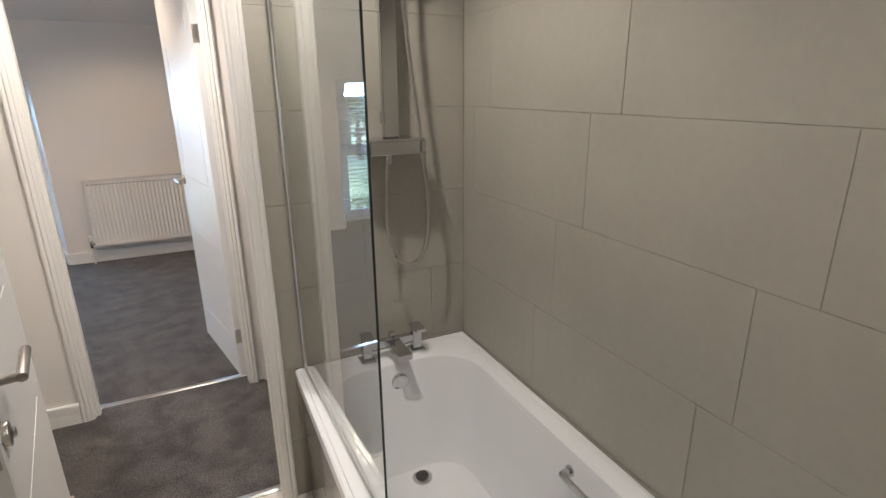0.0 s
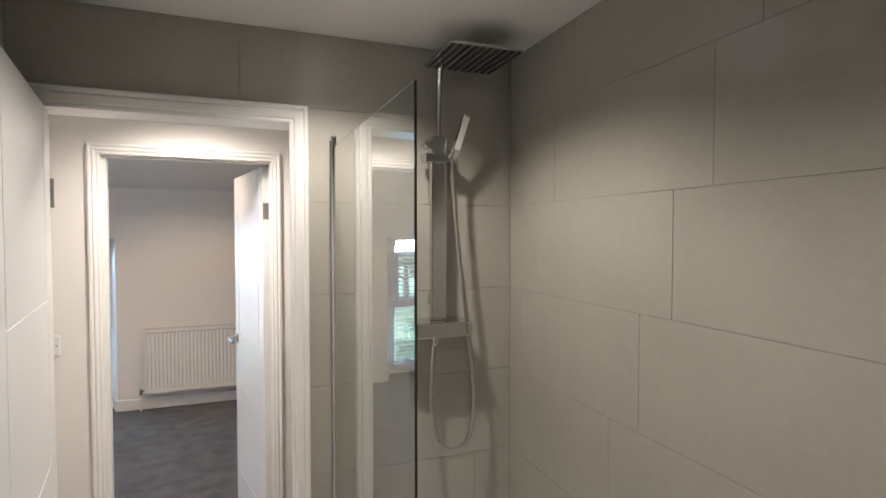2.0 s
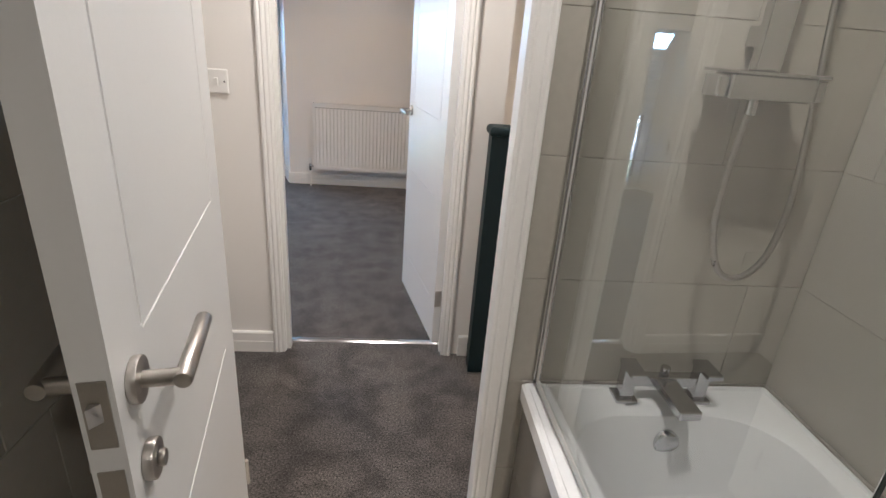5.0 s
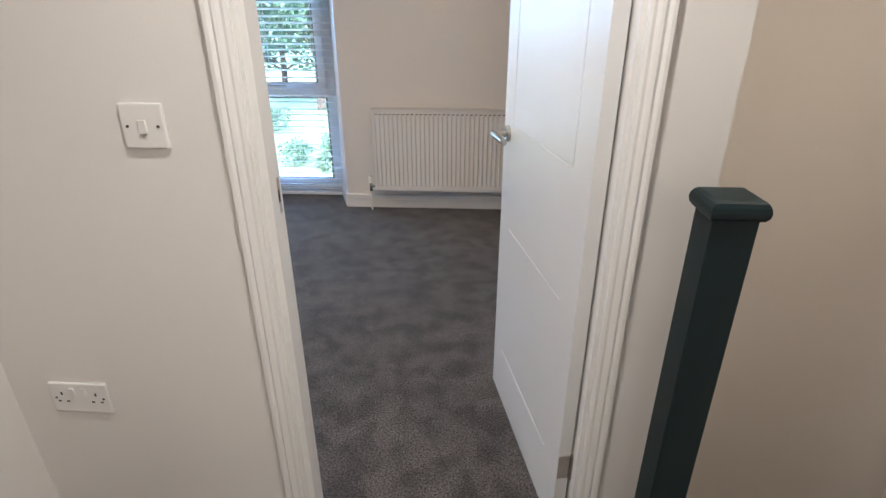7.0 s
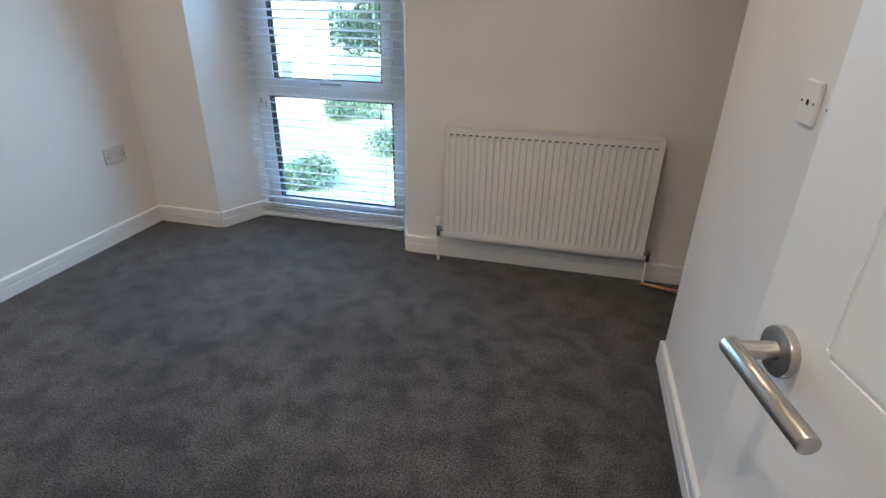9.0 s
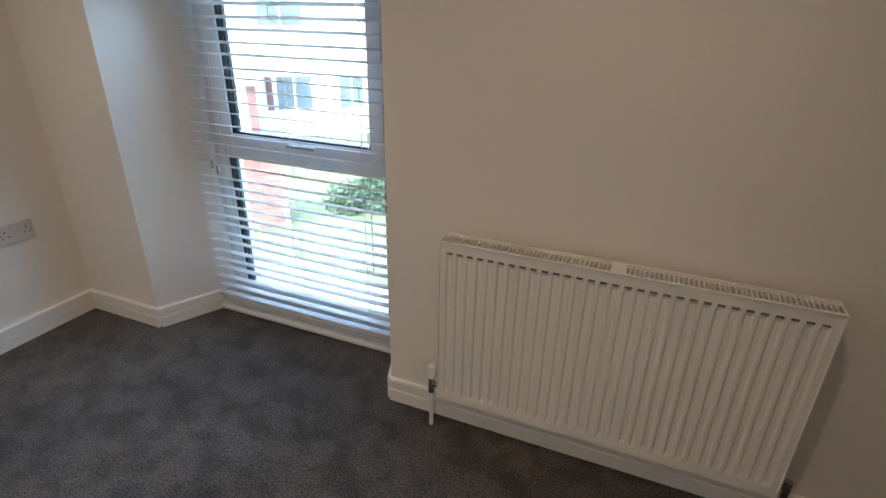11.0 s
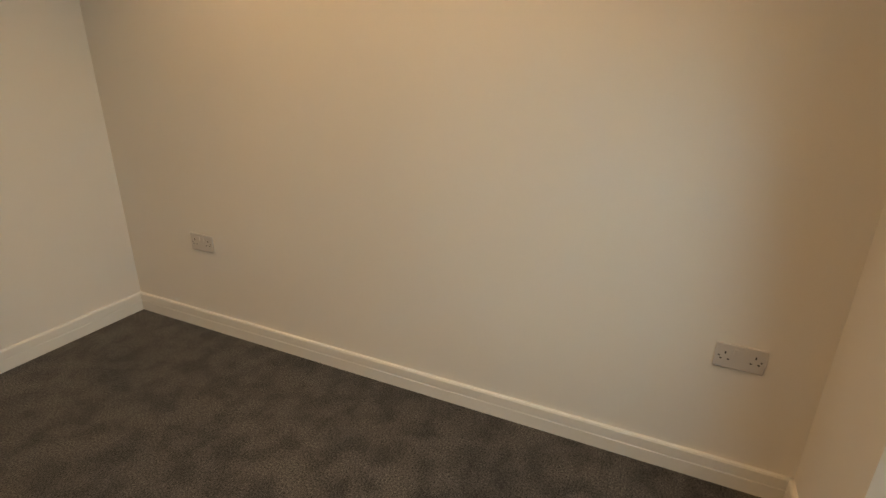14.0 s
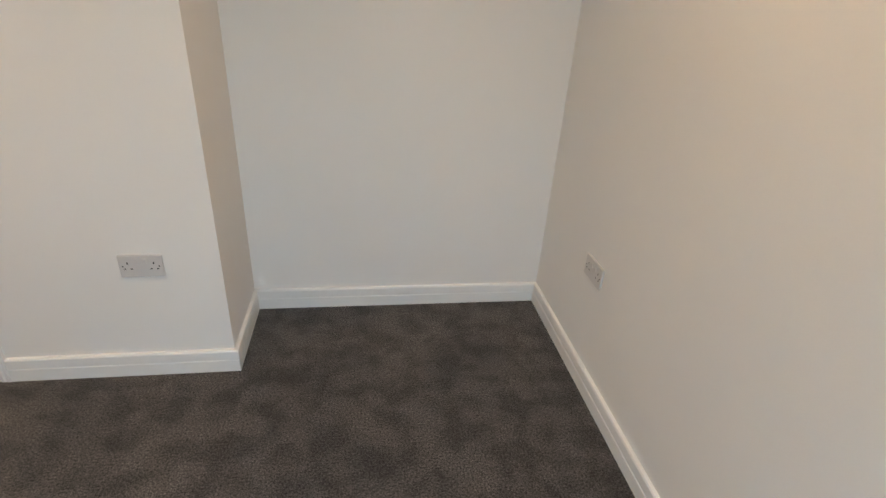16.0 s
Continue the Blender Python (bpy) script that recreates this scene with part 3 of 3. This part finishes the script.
# ---- wall plates ----
def plate_socket(m, name="double_socket", label="white plastic double switched socket on the wall", face=None):
    face = face or PLAST
    """Local x along the wall, z up, faces local -y."""
    ob = thing(name, label, "socket", m)
    part("face_plate", boxes(((-.073, -.009, -.043), (.073, 0, .043)), bevel=.003), face, ob)
    for s in (-1, 1):
        part("rocker", boxes(((s * .014 - .006, -.0125, .010), (s * .014 + .006, -.008, .030)), bevel=.001), face, ob)
        x = s * .043
        part("earth_hole", boxes(((x - .002, -.0096, .008), (x + .002, -.0086, .017))), HOLE_SHADE, ob)
        for d in (-.011, .011):
            part("pin_hole", boxes(((x + d - .0035, -.0096, -.012), (x + d + .0035, -.0086, -.008))), HOLE_SHADE, ob)
    for s in (-1, 1):
        part("screw", cyl_bm((s * .060, -.0085, .0), (s * .060, -.0098, 0), .003, seg=10), DARKM, ob)
    return ob


first = plate_socket(pose(-2.041, .945, .502), label="white plastic double socket low on the landing wall")
plate_socket(pose(WW, 3.541, .496, 0, 0, 90), label="double socket near the window corner, plate greyed for shading", face=SHADED_PLATE)
plate_socket(pose(WW, 1.182, .492, 0, 0, 90), label="double socket near the alcove corner, plate greyed for shading", face=SHADED_PLATE)
plate_socket(pose(-2.113, 1.055, .485, 0, 0, 180), label="double socket on the wall beside the door, plate greyed for shading", face=SHADED_PLATE)


def single_plate(m, label, kind):
    ob = thing(kind, label, kind.replace("_", " "), m)
    part("face_plate", boxes(((-.043, -.009, -.043), (.043, 0, .043)), bevel=.0035), PLAST, ob)
    if kind == "light_switch":
        r = part("rocker", boxes(((-.0075, -.0135, -.013), (.0075, -.008, .013)), bevel=.001), PLAST, ob)
        r.rotation_euler.x = radians(3)
    elif kind == "aerial_socket":
        part("aerial_hole", cyl_bm((0, -.010, 0), (0, -.0085, 0), .006, seg=14), HOLE_SHADE, ob)
    else:
        part("earth_hole", boxes(((-.002, -.0096, .008), (.002, -.0086, .017))), HOLE_SHADE, ob)
        for d in (-.011, .011):
            part("pin_hole", boxes(((d - .0035, -.0096, -.012), (d + .0035, -.0086, -.008))), HOLE_SHADE, ob)
    for s in (-1, 1):
        part("screw", cyl_bm((s * .030, -.0085, 0), (s * .030, -.0100, 0), .003, seg=10), DARKM, ob)
    return ob


single_plate(pose(-1.716, .945, 1.167), "white plastic single rocker light switch on the landing wall", "light_switch")
single_plate(pose(EW, 2.385, 1.150, 0, 0, -90), "white plastic aerial socket on the bedroom side wall", "aerial_socket")
single_plate(pose(EW, 2.258, 1.150, 0, 0, -90), "white plastic single socket beside the aerial socket", "single_socket")


# ---- landing ----
newel = thing("newel_post", "dark blue-black painted square newel post with flat cap", "newel post", pose(-.655, .84, 0))
part("shaft", boxes(((-.038, -.038, 0), (.038, .038, 1.056)), bevel=.003), NEWEL, newel)
cap = bmesh.new()
prof = [(.038, 1.048), (.043, 1.050), (.047, 1.056), (.0485, 1.064), (.047, 1.073), (.043, 1.080), (.039, 1.083), (.036, 1.084)]
rs = [[cap.verts.new((sx * r, sy * r, z)) for sx, sy in ((1, 1), (-1, 1), (-1, -1), (1, -1))] for r, z in prof]
for a, b in zip(rs, rs[1:]):
    for k in range(4):
        cap.faces.new((a[k], a[(k + 1) % 4], b[(k + 1) % 4], b[k]))
cap.faces.new(rs[-1])
cap.faces.new(rs[0][::-1])
part("cap", cap, NEWEL, newel, "flat dark newel cap")


# ---- bedroom radiator ----
def radiator():
    x0, x1, z0, z1 = -1.815, -.785, .165, .760
    ob = thing("radiator", "white ribbed panel radiator with top grille under the wall", "radiator")
    for nm, yf in (("front_panel", 3.668), ("back_panel", 3.725)):
        bm = bmesh.new()
        n = 31
        pitch = (x1 - x0 - .03) / n
        xs = [(x0, 0)]
        for i in range(n):
            a = x0 + .015 + i * pitch
            xs += [(a + pitch * .12, 0), (a + pitch * .30, .0045), (a + pitch * .70, .0045), (a + pitch * .88, 0)]
        xs.append((x1, 0))
        zs = [(z0, 0), (z0 + .030, 0), (z0 + .048, 1), (z1 - .048, 1), (z1 - .030, 0), (z1, 0)]
        grid = [[bm.verts.new((x, yf + d * k, z)) for x, d in xs] for z, k in zs]
        for ra, rb in zip(grid, grid[1:]):
            for i in range(len(xs) - 1):
                bm.faces.new((ra[i], ra[i + 1], rb[i + 1], rb[i]))
        ret = bmesh.ops.extrude_face_region(bm, geom=bm.faces[:])
        bmesh.ops.translate(bm, vec=(0, .010, 0), verts=[v for v in ret["geom"] if isinstance(v, bmesh.types.BMVert)])
        part(nm, bm, RADM, ob)
    # dark strips laid on the panel face; the slots' shade as colour
    for i in range(31):
        a = x0 + .015 + (i + .5) * (x1 - x0 - .03) / 31
        part("rib_slot_shade", boxes(((a - .009, 3.6665, z1 - .036), (a + .009, 3.6682, z1 - .030))), SHADOWSLOT, ob)
    for x in (x0 - .004, x1):
        part("side_panel", boxes(((x, 3.664, z0 + .02), (x + .004, 3.742, z1 + .004)), bevel=.001), RADM, ob)
    g = part("top_grille", boxes(((x0, 3.664, z1), (x1, 3.674, z1 + .004)), ((x0, 3.732, z1), (x1, 3.742, z1 + .004)), (((x0 + x1) / 2 - .02, 3.674, z1), ((x0 + x1) / 2 + .02, 3.732, z1 + .004))), RADM, ob)
    bar_me = mesh_of("grille_bar", box_bm((-.0016, 3.674, z1 - .012), (.0016, 3.732, z1 + .002)), RADM)
    for i in range(84):
        bar = new("grille_bar", bar_me)
        bar.parent = g
        bar.matrix_basis = pose(x0 + .012 + i * (x1 - x0 - .024) / 83, 0, 0)
    for x in (x0 + .2, x1 - .2):
        part("wall_bracket", boxes(((x - .02, 3.742, z0 + .1), (x + .02, NW, z1 - .1))), RADM, ob)
    lv = thing("radiator_valve", "white capped chrome radiator valve with white pipe", "radiator valve")
    x = x0 - .040
    part("valve_body", cyl_bm((x, 3.705, .150), (x, 3.705, .215), .012, seg=16, bevel=.002), CHROME, lv, smooth=True)
    part("valve_cap", cyl_bm((x, 3.705, .215), (x, 3.705, .265), .017, .014, seg=18, bevel=.003), PLAST, lv, "white plastic cap", smooth=True)
    part("union", cyl_bm((x, 3.705, .188), (x0 + .004, 3.705, .188), .010, seg=14), CHROME, lv, smooth=True)
    part("tail_pipe", cyl_bm((x, 3.705, .0), (x, 3.705, .150), .0075, seg=14), PLAST, lv, "white sleeved pipe", smooth=True)
    rv = thing("lockshield_valve", "chrome lockshield radiator valve with white pipe", "radiator valve")
    x = x1 + .032
    part("valve_body", cyl_bm((x, 3.705, .140), (x, 3.705, .205), .011, seg=16, bevel=.002), CHROME, rv, smooth=True)
    part("union", cyl_bm((x, 3.705, .182), (x1, 3.705, .182), .009, seg=14), CHROME, rv, smooth=True)
    part("tail_pipe", cyl_bm((x, 3.705, .02), (x, 3.705, .140), .0075, seg=14), PLAST, rv, "white sleeved pipe", smooth=True)
    return ob


radiator()
fp = thing("floor_pipe", "short copper coloured pipe along the skirting floor", "pipe")
part("tube", tube_bm([(-.765, 3.70, .013), (-.60, 3.66, .013), (-.30, 3.66, .013)], .010, 12), BRASS, fp, smooth=True)


# ---- bedroom window, blind ----
def window():
    ob = tagged(new("window_1"), "tall white plastic window with opening top light above a fixed pane", "window", kind="structure")
    x0, x1, y0, y1, z0, z1 = WL, WR, 4.125, 4.195, .0, RT
    T0, T1 = .775, .905
    part("window_frame", boxes(((x0, y0, z0), (x0 + .085, y1, z1)), ((x1 - .085, y0, z0), (x1, y1, z1)), ((x0 + .085, y0, z0), (x1 - .085, y1, z0 + .115)), ((x0 + .085, y0, z1 - .055), (x1 - .085, y1, z1)), ((x0 + .085, y0, T0), (x1 - .085, y1, T0 + .055)), bevel=.004), UPVC, ob)
    sx0, sx1, sz0, sz1 = x0 + .078, x1 - .078, T0 + .050, z1 - .048
    s = part("sash", boxes(((sx0, y0 - .018, sz0), (sx0 + .062, y1 - .02, sz1)), ((sx1 - .062, y0 - .018, sz0), (sx1, y1 - .02, sz1)), ((sx0 + .062, y0 - .018, sz0), (sx1 - .062, y1 - .02, sz0 + .062)), ((sx0 + .062, y0 - .018, sz1 - .062), (sx1 - .062, y1 - .02, sz1)), bevel=.004), UPVC, ob, "opening sash")
    for nm, a0, a1, b0, b1, yy, par in (("upper", sx0 + .062, sx1 - .062, sz0 + .062, sz1 - .062, y0 - .008, s), ("lower", x0 + .085, x1 - .085, z0 + .115, T0, y0 + .004, ob)):
        gk = part("gasket", boxes(((a0, yy, b0), (a0 + .007, yy + .02, b1)), ((a1 - .007, yy, b0), (a1, yy + .02, b1)), ((a0 + .007, yy, b0), (a1 - .007, yy + .02, b0 + .007)), ((a0 + .007, yy, b1 - .007), (a1 - .007, yy + .02, b1))), GASKET, par, "black rubber gasket")
        sp = part("spacer_bar", boxes(((a0 + .007, yy + .022, b0 + .007), (a0 + .017, yy + .040, b1 - .007)), ((a1 - .017, yy + .022, b0 + .007), (a1 - .007, yy + .040, b1 - .007))), GASKET, par, "dark spacer bar between panes")
        gl = part("pane", boxes(((a0 + .004, yy + .012, b0 + .004), (a1 - .004, yy + .016, b1 - .004))), GLASS, par, "clear glass pane")
        gl.visible_shadow = False
    hd = part("window_handle", boxes(((-2.70, y0 - .030, .862), (-2.66, y0 - .018, .882)), ((-2.685, y0 - .062, .866), (-2.545, y0 - .048, .880)), ((-2.685, y0 - .05, .866), (-2.671, y0 - .03, .880)), bevel=.003), STEEL, s, "satin steel espagnolette handle")
    return ob


window()


def blind():
    ob = thing("venetian_blind", "white slatted venetian blind lowered to the floor, slats open", "blind")
    x0, x1, yc = -3.168, -2.160, 4.045
    part("head_rail", boxes(((x0 + .02, yc - .03, 1.550), (x1 - .012, yc + .028, 1.598)), bevel=.003), SLATM, ob)
    bm = bmesh.new()
    prof = [(-.025, -.001), (-.012, .0012), (0, .002), (.012, .0012), (.025, -.001)]
    lo, hi = [[[bm.verts.new((x, y, z + dz)) for y, z in prof] for x in (x0 + .012, x1 - .006)] for dz in (-.0014, .0014)]
    for i in range(4):
        bm.faces.new((hi[0][i], hi[0][i + 1], hi[1][i + 1], hi[1][i]))
        bm.faces.new((lo[0][i + 1], lo[0][i], lo[1][i], lo[1][i + 1]))
    for i in (0, 1):
        for k in range(4):
            bm.faces.new((lo[i][k], lo[i][k + 1], hi[i][k + 1], hi[i][k]))
    for k in (0, 4):
        bm.faces.new((lo[0][k], lo[1][k], hi[1][k], hi[0][k]))
    me = mesh_of("slat", bm, SLATM)
    zs = [1.506 - i * .0472 for i in range(31)]
    zs += [zs[-1] - .018 * (i + 1) for i in range(2)]
    for i, z in enumerate(zs):
        s = new("slat", me)
        s.parent = ob
        s.matrix_basis = pose(0, yc, z, SLAT_TILT + random.uniform(-1.2, 1.2), random.uniform(-.12, .12), 0)
    part("bottom_rail", boxes(((x0 + .012, yc - .032, .008), (x1 - .006, yc + .025, .030)), bevel=.004), SLATM, ob)
    for x in (-3.04, -2.66, -2.29):
        for dy in (-.027, .027):
            part("ladder_cord", cyl_bm((x, yc + dy, .02), (x, yc + dy, 1.555), .0011, seg=6), SLATM, ob)
        part("lift_cord", cyl_bm((x + .012, yc, .02), (x + .012, yc, 1.555), .0009, seg=6), SLATM, ob)
    for x, z in ((-3.05, .785), (-3.02, .765), (-2.285, .735)):
        c = part("pull_cord", cyl_bm((x, yc - .036, z), (x, yc - .036, 1.555), .0011, seg=6), SLATM, ob)
        part("cord_tassel", cyl_bm((x, yc - .036, z - .036), (x, yc - .036, z), .0075, .005, seg=12, bevel=.001), STEEL, c, "grey cord tassel", smooth=True)
    return ob


blind()


# ---- outside ----
tagged(structure("ground", boxes(((-400, 4.3, LOW - .3), (400, 600, LOW))), GRASS, "rough green lawn beyond the house", "lawn"))
structure("pavement_garden", boxes(((-9.5, 4.3, LOW), (3, 9.2, LOW + .03))), PAVE, "pale paved garden strip below the window", "paving")


def leaf_cloud(bm, centre, radius, count, size, rnd):
    c = Vector(centre)
    for _ in range(count):
        d = Vector((rnd.gauss(0, 1), rnd.gauss(0, 1), rnd.gauss(0, 1))).normalized() * radius * rnd.uniform(.55, 1.08)
        d.z *= .85
        p = c + d
        a = Vector((rnd.gauss(0, 1), rnd.gauss(0, 1), rnd.gauss(0, 1))).normalized()
        b = a.cross(Vector((rnd.gauss(0, 1), rnd.gauss(0, 1), rnd.gauss(0, 1)))).normalized()
        s = size * rnd.uniform(.6, 1.4)
        bm.faces.new([bm.verts.new(q) for q in (p - a * s, p - b * s * .45, p + a * s, p + b * s * .45)])


def tree(x, y, h, spread, seed, label):
    rnd = random.Random(seed)
    ob = thing("tree", label, "tree", pose(x, y, LOW), "garden trees")
    bm = cyl_bm((0, 0, 0), (.1, 0, h * .55), h * .028, h * .014, 10)
    crown = bmesh.new()
    for i in range(16):
        a, zz = rnd.uniform(0, math.tau), rnd.uniform(.28, .95)
        r = spread * math.sin(min(1, zz + .12) * math.pi * .9) ** .6 * rnd.uniform(.35, .85)
        tip = Vector((r * math.cos(a), r * math.sin(a), h * zz))
        cyl_bm((.05, 0, h * min(.5, zz * .6)), tip, h * .010, h * .003, 6, bm)
        leaf_cloud(crown, tip, spread * .42, 520, .13, rnd)
    part("trunk", bm, BARK, ob)
    part("crown", crown, LEAF, ob)


tree(-9.0, 27, 8.5, 3.2, 1, "dark green leafy garden tree")
tree(-5.5, 29, 9.5, 3.6, 2, "tall dark green leafy tree")
tree(-12.2, 31, 8.0, 3.0, 3, "dark green leafy tree beside the house")
tree(-1.5, 30, 9.0, 3.4, 4, "broad dark green tree")


def bush(x, y, r, seed, label):
    rnd = random.Random(seed)
    bm = bmesh.new()
    for i in range(7):
        leaf_cloud(bm, (rnd.uniform(-r, r), rnd.uniform(-r, r) * .6, r * rnd.uniform(.3, .8)), r * .6, 260, .07, rnd)
    ob = tagged(new("bush", mesh_of("bush", bm, LEAF)), label, "bush")
    ob.matrix_world = pose(x, y, LOW)


bush(-7.6, 12.6, .7, 5, "low green garden shrub by the brick wall")
bush(-6.0, 16.0, .8, 6, "low green garden shrub on the lawn")
bush(-9.8, 20.5, .9, 7, "green shrub before the white house")

# brick garden wall, each course of bricks its own piece
gw = thing("garden_wall", "low red brick garden wall with a flat coping", "garden wall", pose(-10.2, 9.3, LOW, 0, 0, 45))
part("core", boxes(((0, .03, 0), (2.42, .19, 1.5))), GROUT, gw, "mortar core")
brick_me = mesh_of("brick", box_bm((0, 0, 0), (.44, .22, .14), .006), BRICK)
for row in range(10):
    for i in range(5):
        b = new("brick", brick_me)
        b.parent = gw
        b.matrix_basis = pose(.02 + i * .46 + (row % 2) * .10, random.uniform(-.004, .004), .01 + row * .15)
part("coping", boxes(((-.05, -.04, 1.51), (2.5, .26, 1.57)), bevel=.01), BRICK, gw, "red coping")


def house():
    ob = thing("house", "white rendered house with dark windows, porch and tiled roof", "house", pose(-18.2, 14.85, LOW, 0, 0, 42))
    w, h, d = 9.8, 6.0, 7.0
    part("wall", boxes(((-3, 0, 0), (w, d, h))), RENDERW, ob, "white rendered wall")
    bm = bmesh.new()
    pr = [(-.4, h - .05), (d / 2, h + 2.6), (d + .4, h - .05), (d / 2, h + 2.4)]
    r = [[bm.verts.new((x, y, z)) for y, z in pr] for x in (-3.3, w + .3)]
    for i in range(4):
        bm.faces.new((r[0][i], r[0][(i + 1) % 4], r[1][(i + 1) % 4], r[1][i]))
    bm.faces.new(r[0]), bm.faces.new(r[1][::-1])
    part("roof", bm, ROOFT, ob, "dark tiled pitched roof")
    for x, z, ww, wh in ((1.1, 3.9, 1.2, 1.2), (4.6, 3.9, 1.5, 1.2), (5.0, 1.0, 1.25, 1.2), (7.3, 1.0, .9, 1.2)):
        wdw = part("window", boxes(((x, -.05, z), (x + ww, -.02, z + wh))), DGLASS, ob, "dark reflecting window")
        part("frame", boxes(((x - .07, -.08, z - .07), (x, .02, z + wh + .07)), ((x + ww, -.08, z - .07), (x + ww + .07, .02, z + wh + .07)), ((x, -.08, z - .07), (x + ww, .02, z)), ((x, -.08, z + wh), (x + ww, .02, z + wh + .07)), ((x + ww / 2 - .03, -.08, z), (x + ww / 2 + .03, -.04, z + wh))), UPVC, wdw)
    part("red_post", boxes(((3.95, -1.9, .0), (4.25, -1.6, 2.25))), REDW, ob, "dark red porch post")
    part("porch_wall", boxes(((1.6, -1.8, 0), (3.95, 0, 2.1))), RENDERW, ob, "white porch side wall")
    pb = bmesh.new()
    r = [[pb.verts.new((x, y, z)) for y, z in ((-2.15, 2.15), (0, 3.0), (0, 3.12), (-2.15, 2.27))] for x in (1.3, 4.5)]
    for i in range(4):
        pb.faces.new((r[0][i], r[0][(i + 1) % 4], r[1][(i + 1) % 4], r[1][i]))
    pb.faces.new(r[0]), pb.faces.new(r[1][::-1])
    part("porch_roof", pb, SLATE, ob, "pale grey lean-to porch roof")
    part("red_shutter", boxes(((4.62, -.06, 1.0), (4.85, -.02, 2.2))), REDW, ob, "dark red strip beside the window")
    return ob


house()


# ---- tiles, each its own piece ----
tile_meshes = {}


def tile_piece(parent, name, lx, lz, material, m, th=.008):
    key = (round(lx, 3), round(lz, 3), material.name)
    if key not in tile_meshes:
        tile_meshes[key] = mesh_of(name, box_bm((.0008, 0, .0008), (lx - .0008, th, lz - .0008), .0007), material)
    ob = new(name, tile_meshes[key])
    ob.parent = parent
    ob.matrix_parent_inverse = parent.matrix_world.inverted()
    ob.matrix_basis = m
    return ob


K0, TH = .55, .30
east, north, west = bpy.data.objects["wall_bath_east"], bpy.data.objects["wall_bath_north"], bpy.data.objects["wall_bath_west"]
rows = [(K0 + i * TH, min(K0 + (i + 1) * TH, BATH_C)) for i in range(-2, 6)]
offs = [-.28, -.38, -.486, -.57, -.681, -.786, -.893, -1.0]
for (z0, z1), off in zip(rows, offs):
    z0 = max(z0, -.008)
    cuts = [c for c in sorted([off + .6 * k for k in range(-5, 5)]) if -2.45 < c < -.03]
    ys = [-2.5] + cuts + [0]
    for a, b in zip(ys, ys[1:]):
        tile_piece(east, "tile", b - a, z1 - z0, TILE, pose(0, b, z0, 0, 0, -90) @ pose(0, random.uniform(-.0004, .0004), 0))
    for a, b in zip(ys, ys[1:]):
        tile_piece(west, "tile", b - a, z1 - z0, TILE, pose(-1.51, a, z0, 0, 0, 90) @ pose(0, random.uniform(-.0004, .0004), 0))
nj = [-.43, -.08, -.143, -.40, -.30, -.31, -.32, -.33]
for (z0, z1), j in zip(rows, nj):
    z0 = max(z0, -.008)
    lo = -.733 if z0 < 2.0 else -1.51
    xs = sorted({lo, j, 0} | ({j - .6, j - 1.2} if z0 > 2 else set()))
    xs = [x for x in xs if x >= lo]
    for a, b in zip(xs, xs[1:]):
        tile_piece(north, "tile", b - a, z1 - z0, TILE, pose(a, 0, z0) @ pose(0, random.uniform(-.0003, .0003), 0))
fl = bpy.data.objects["floor_bathroom"]
for i in range(-1, 2):
    for k in range(0, 9):
        x0, x1 = max(-1.51, -.924 + .6 * i), min(0, -.924 + .6 * (i + 1))
        y1 = .058 - k * .3
        y0 = max(-2.5, y1 - .3)
        if x1 - x0 > .02 and y1 - y0 > .02:
            tile_piece(fl, "tile", x1 - x0, y1 - y0, FLOORT, pose(x0, y1, -.0078, 90, 0, 0))
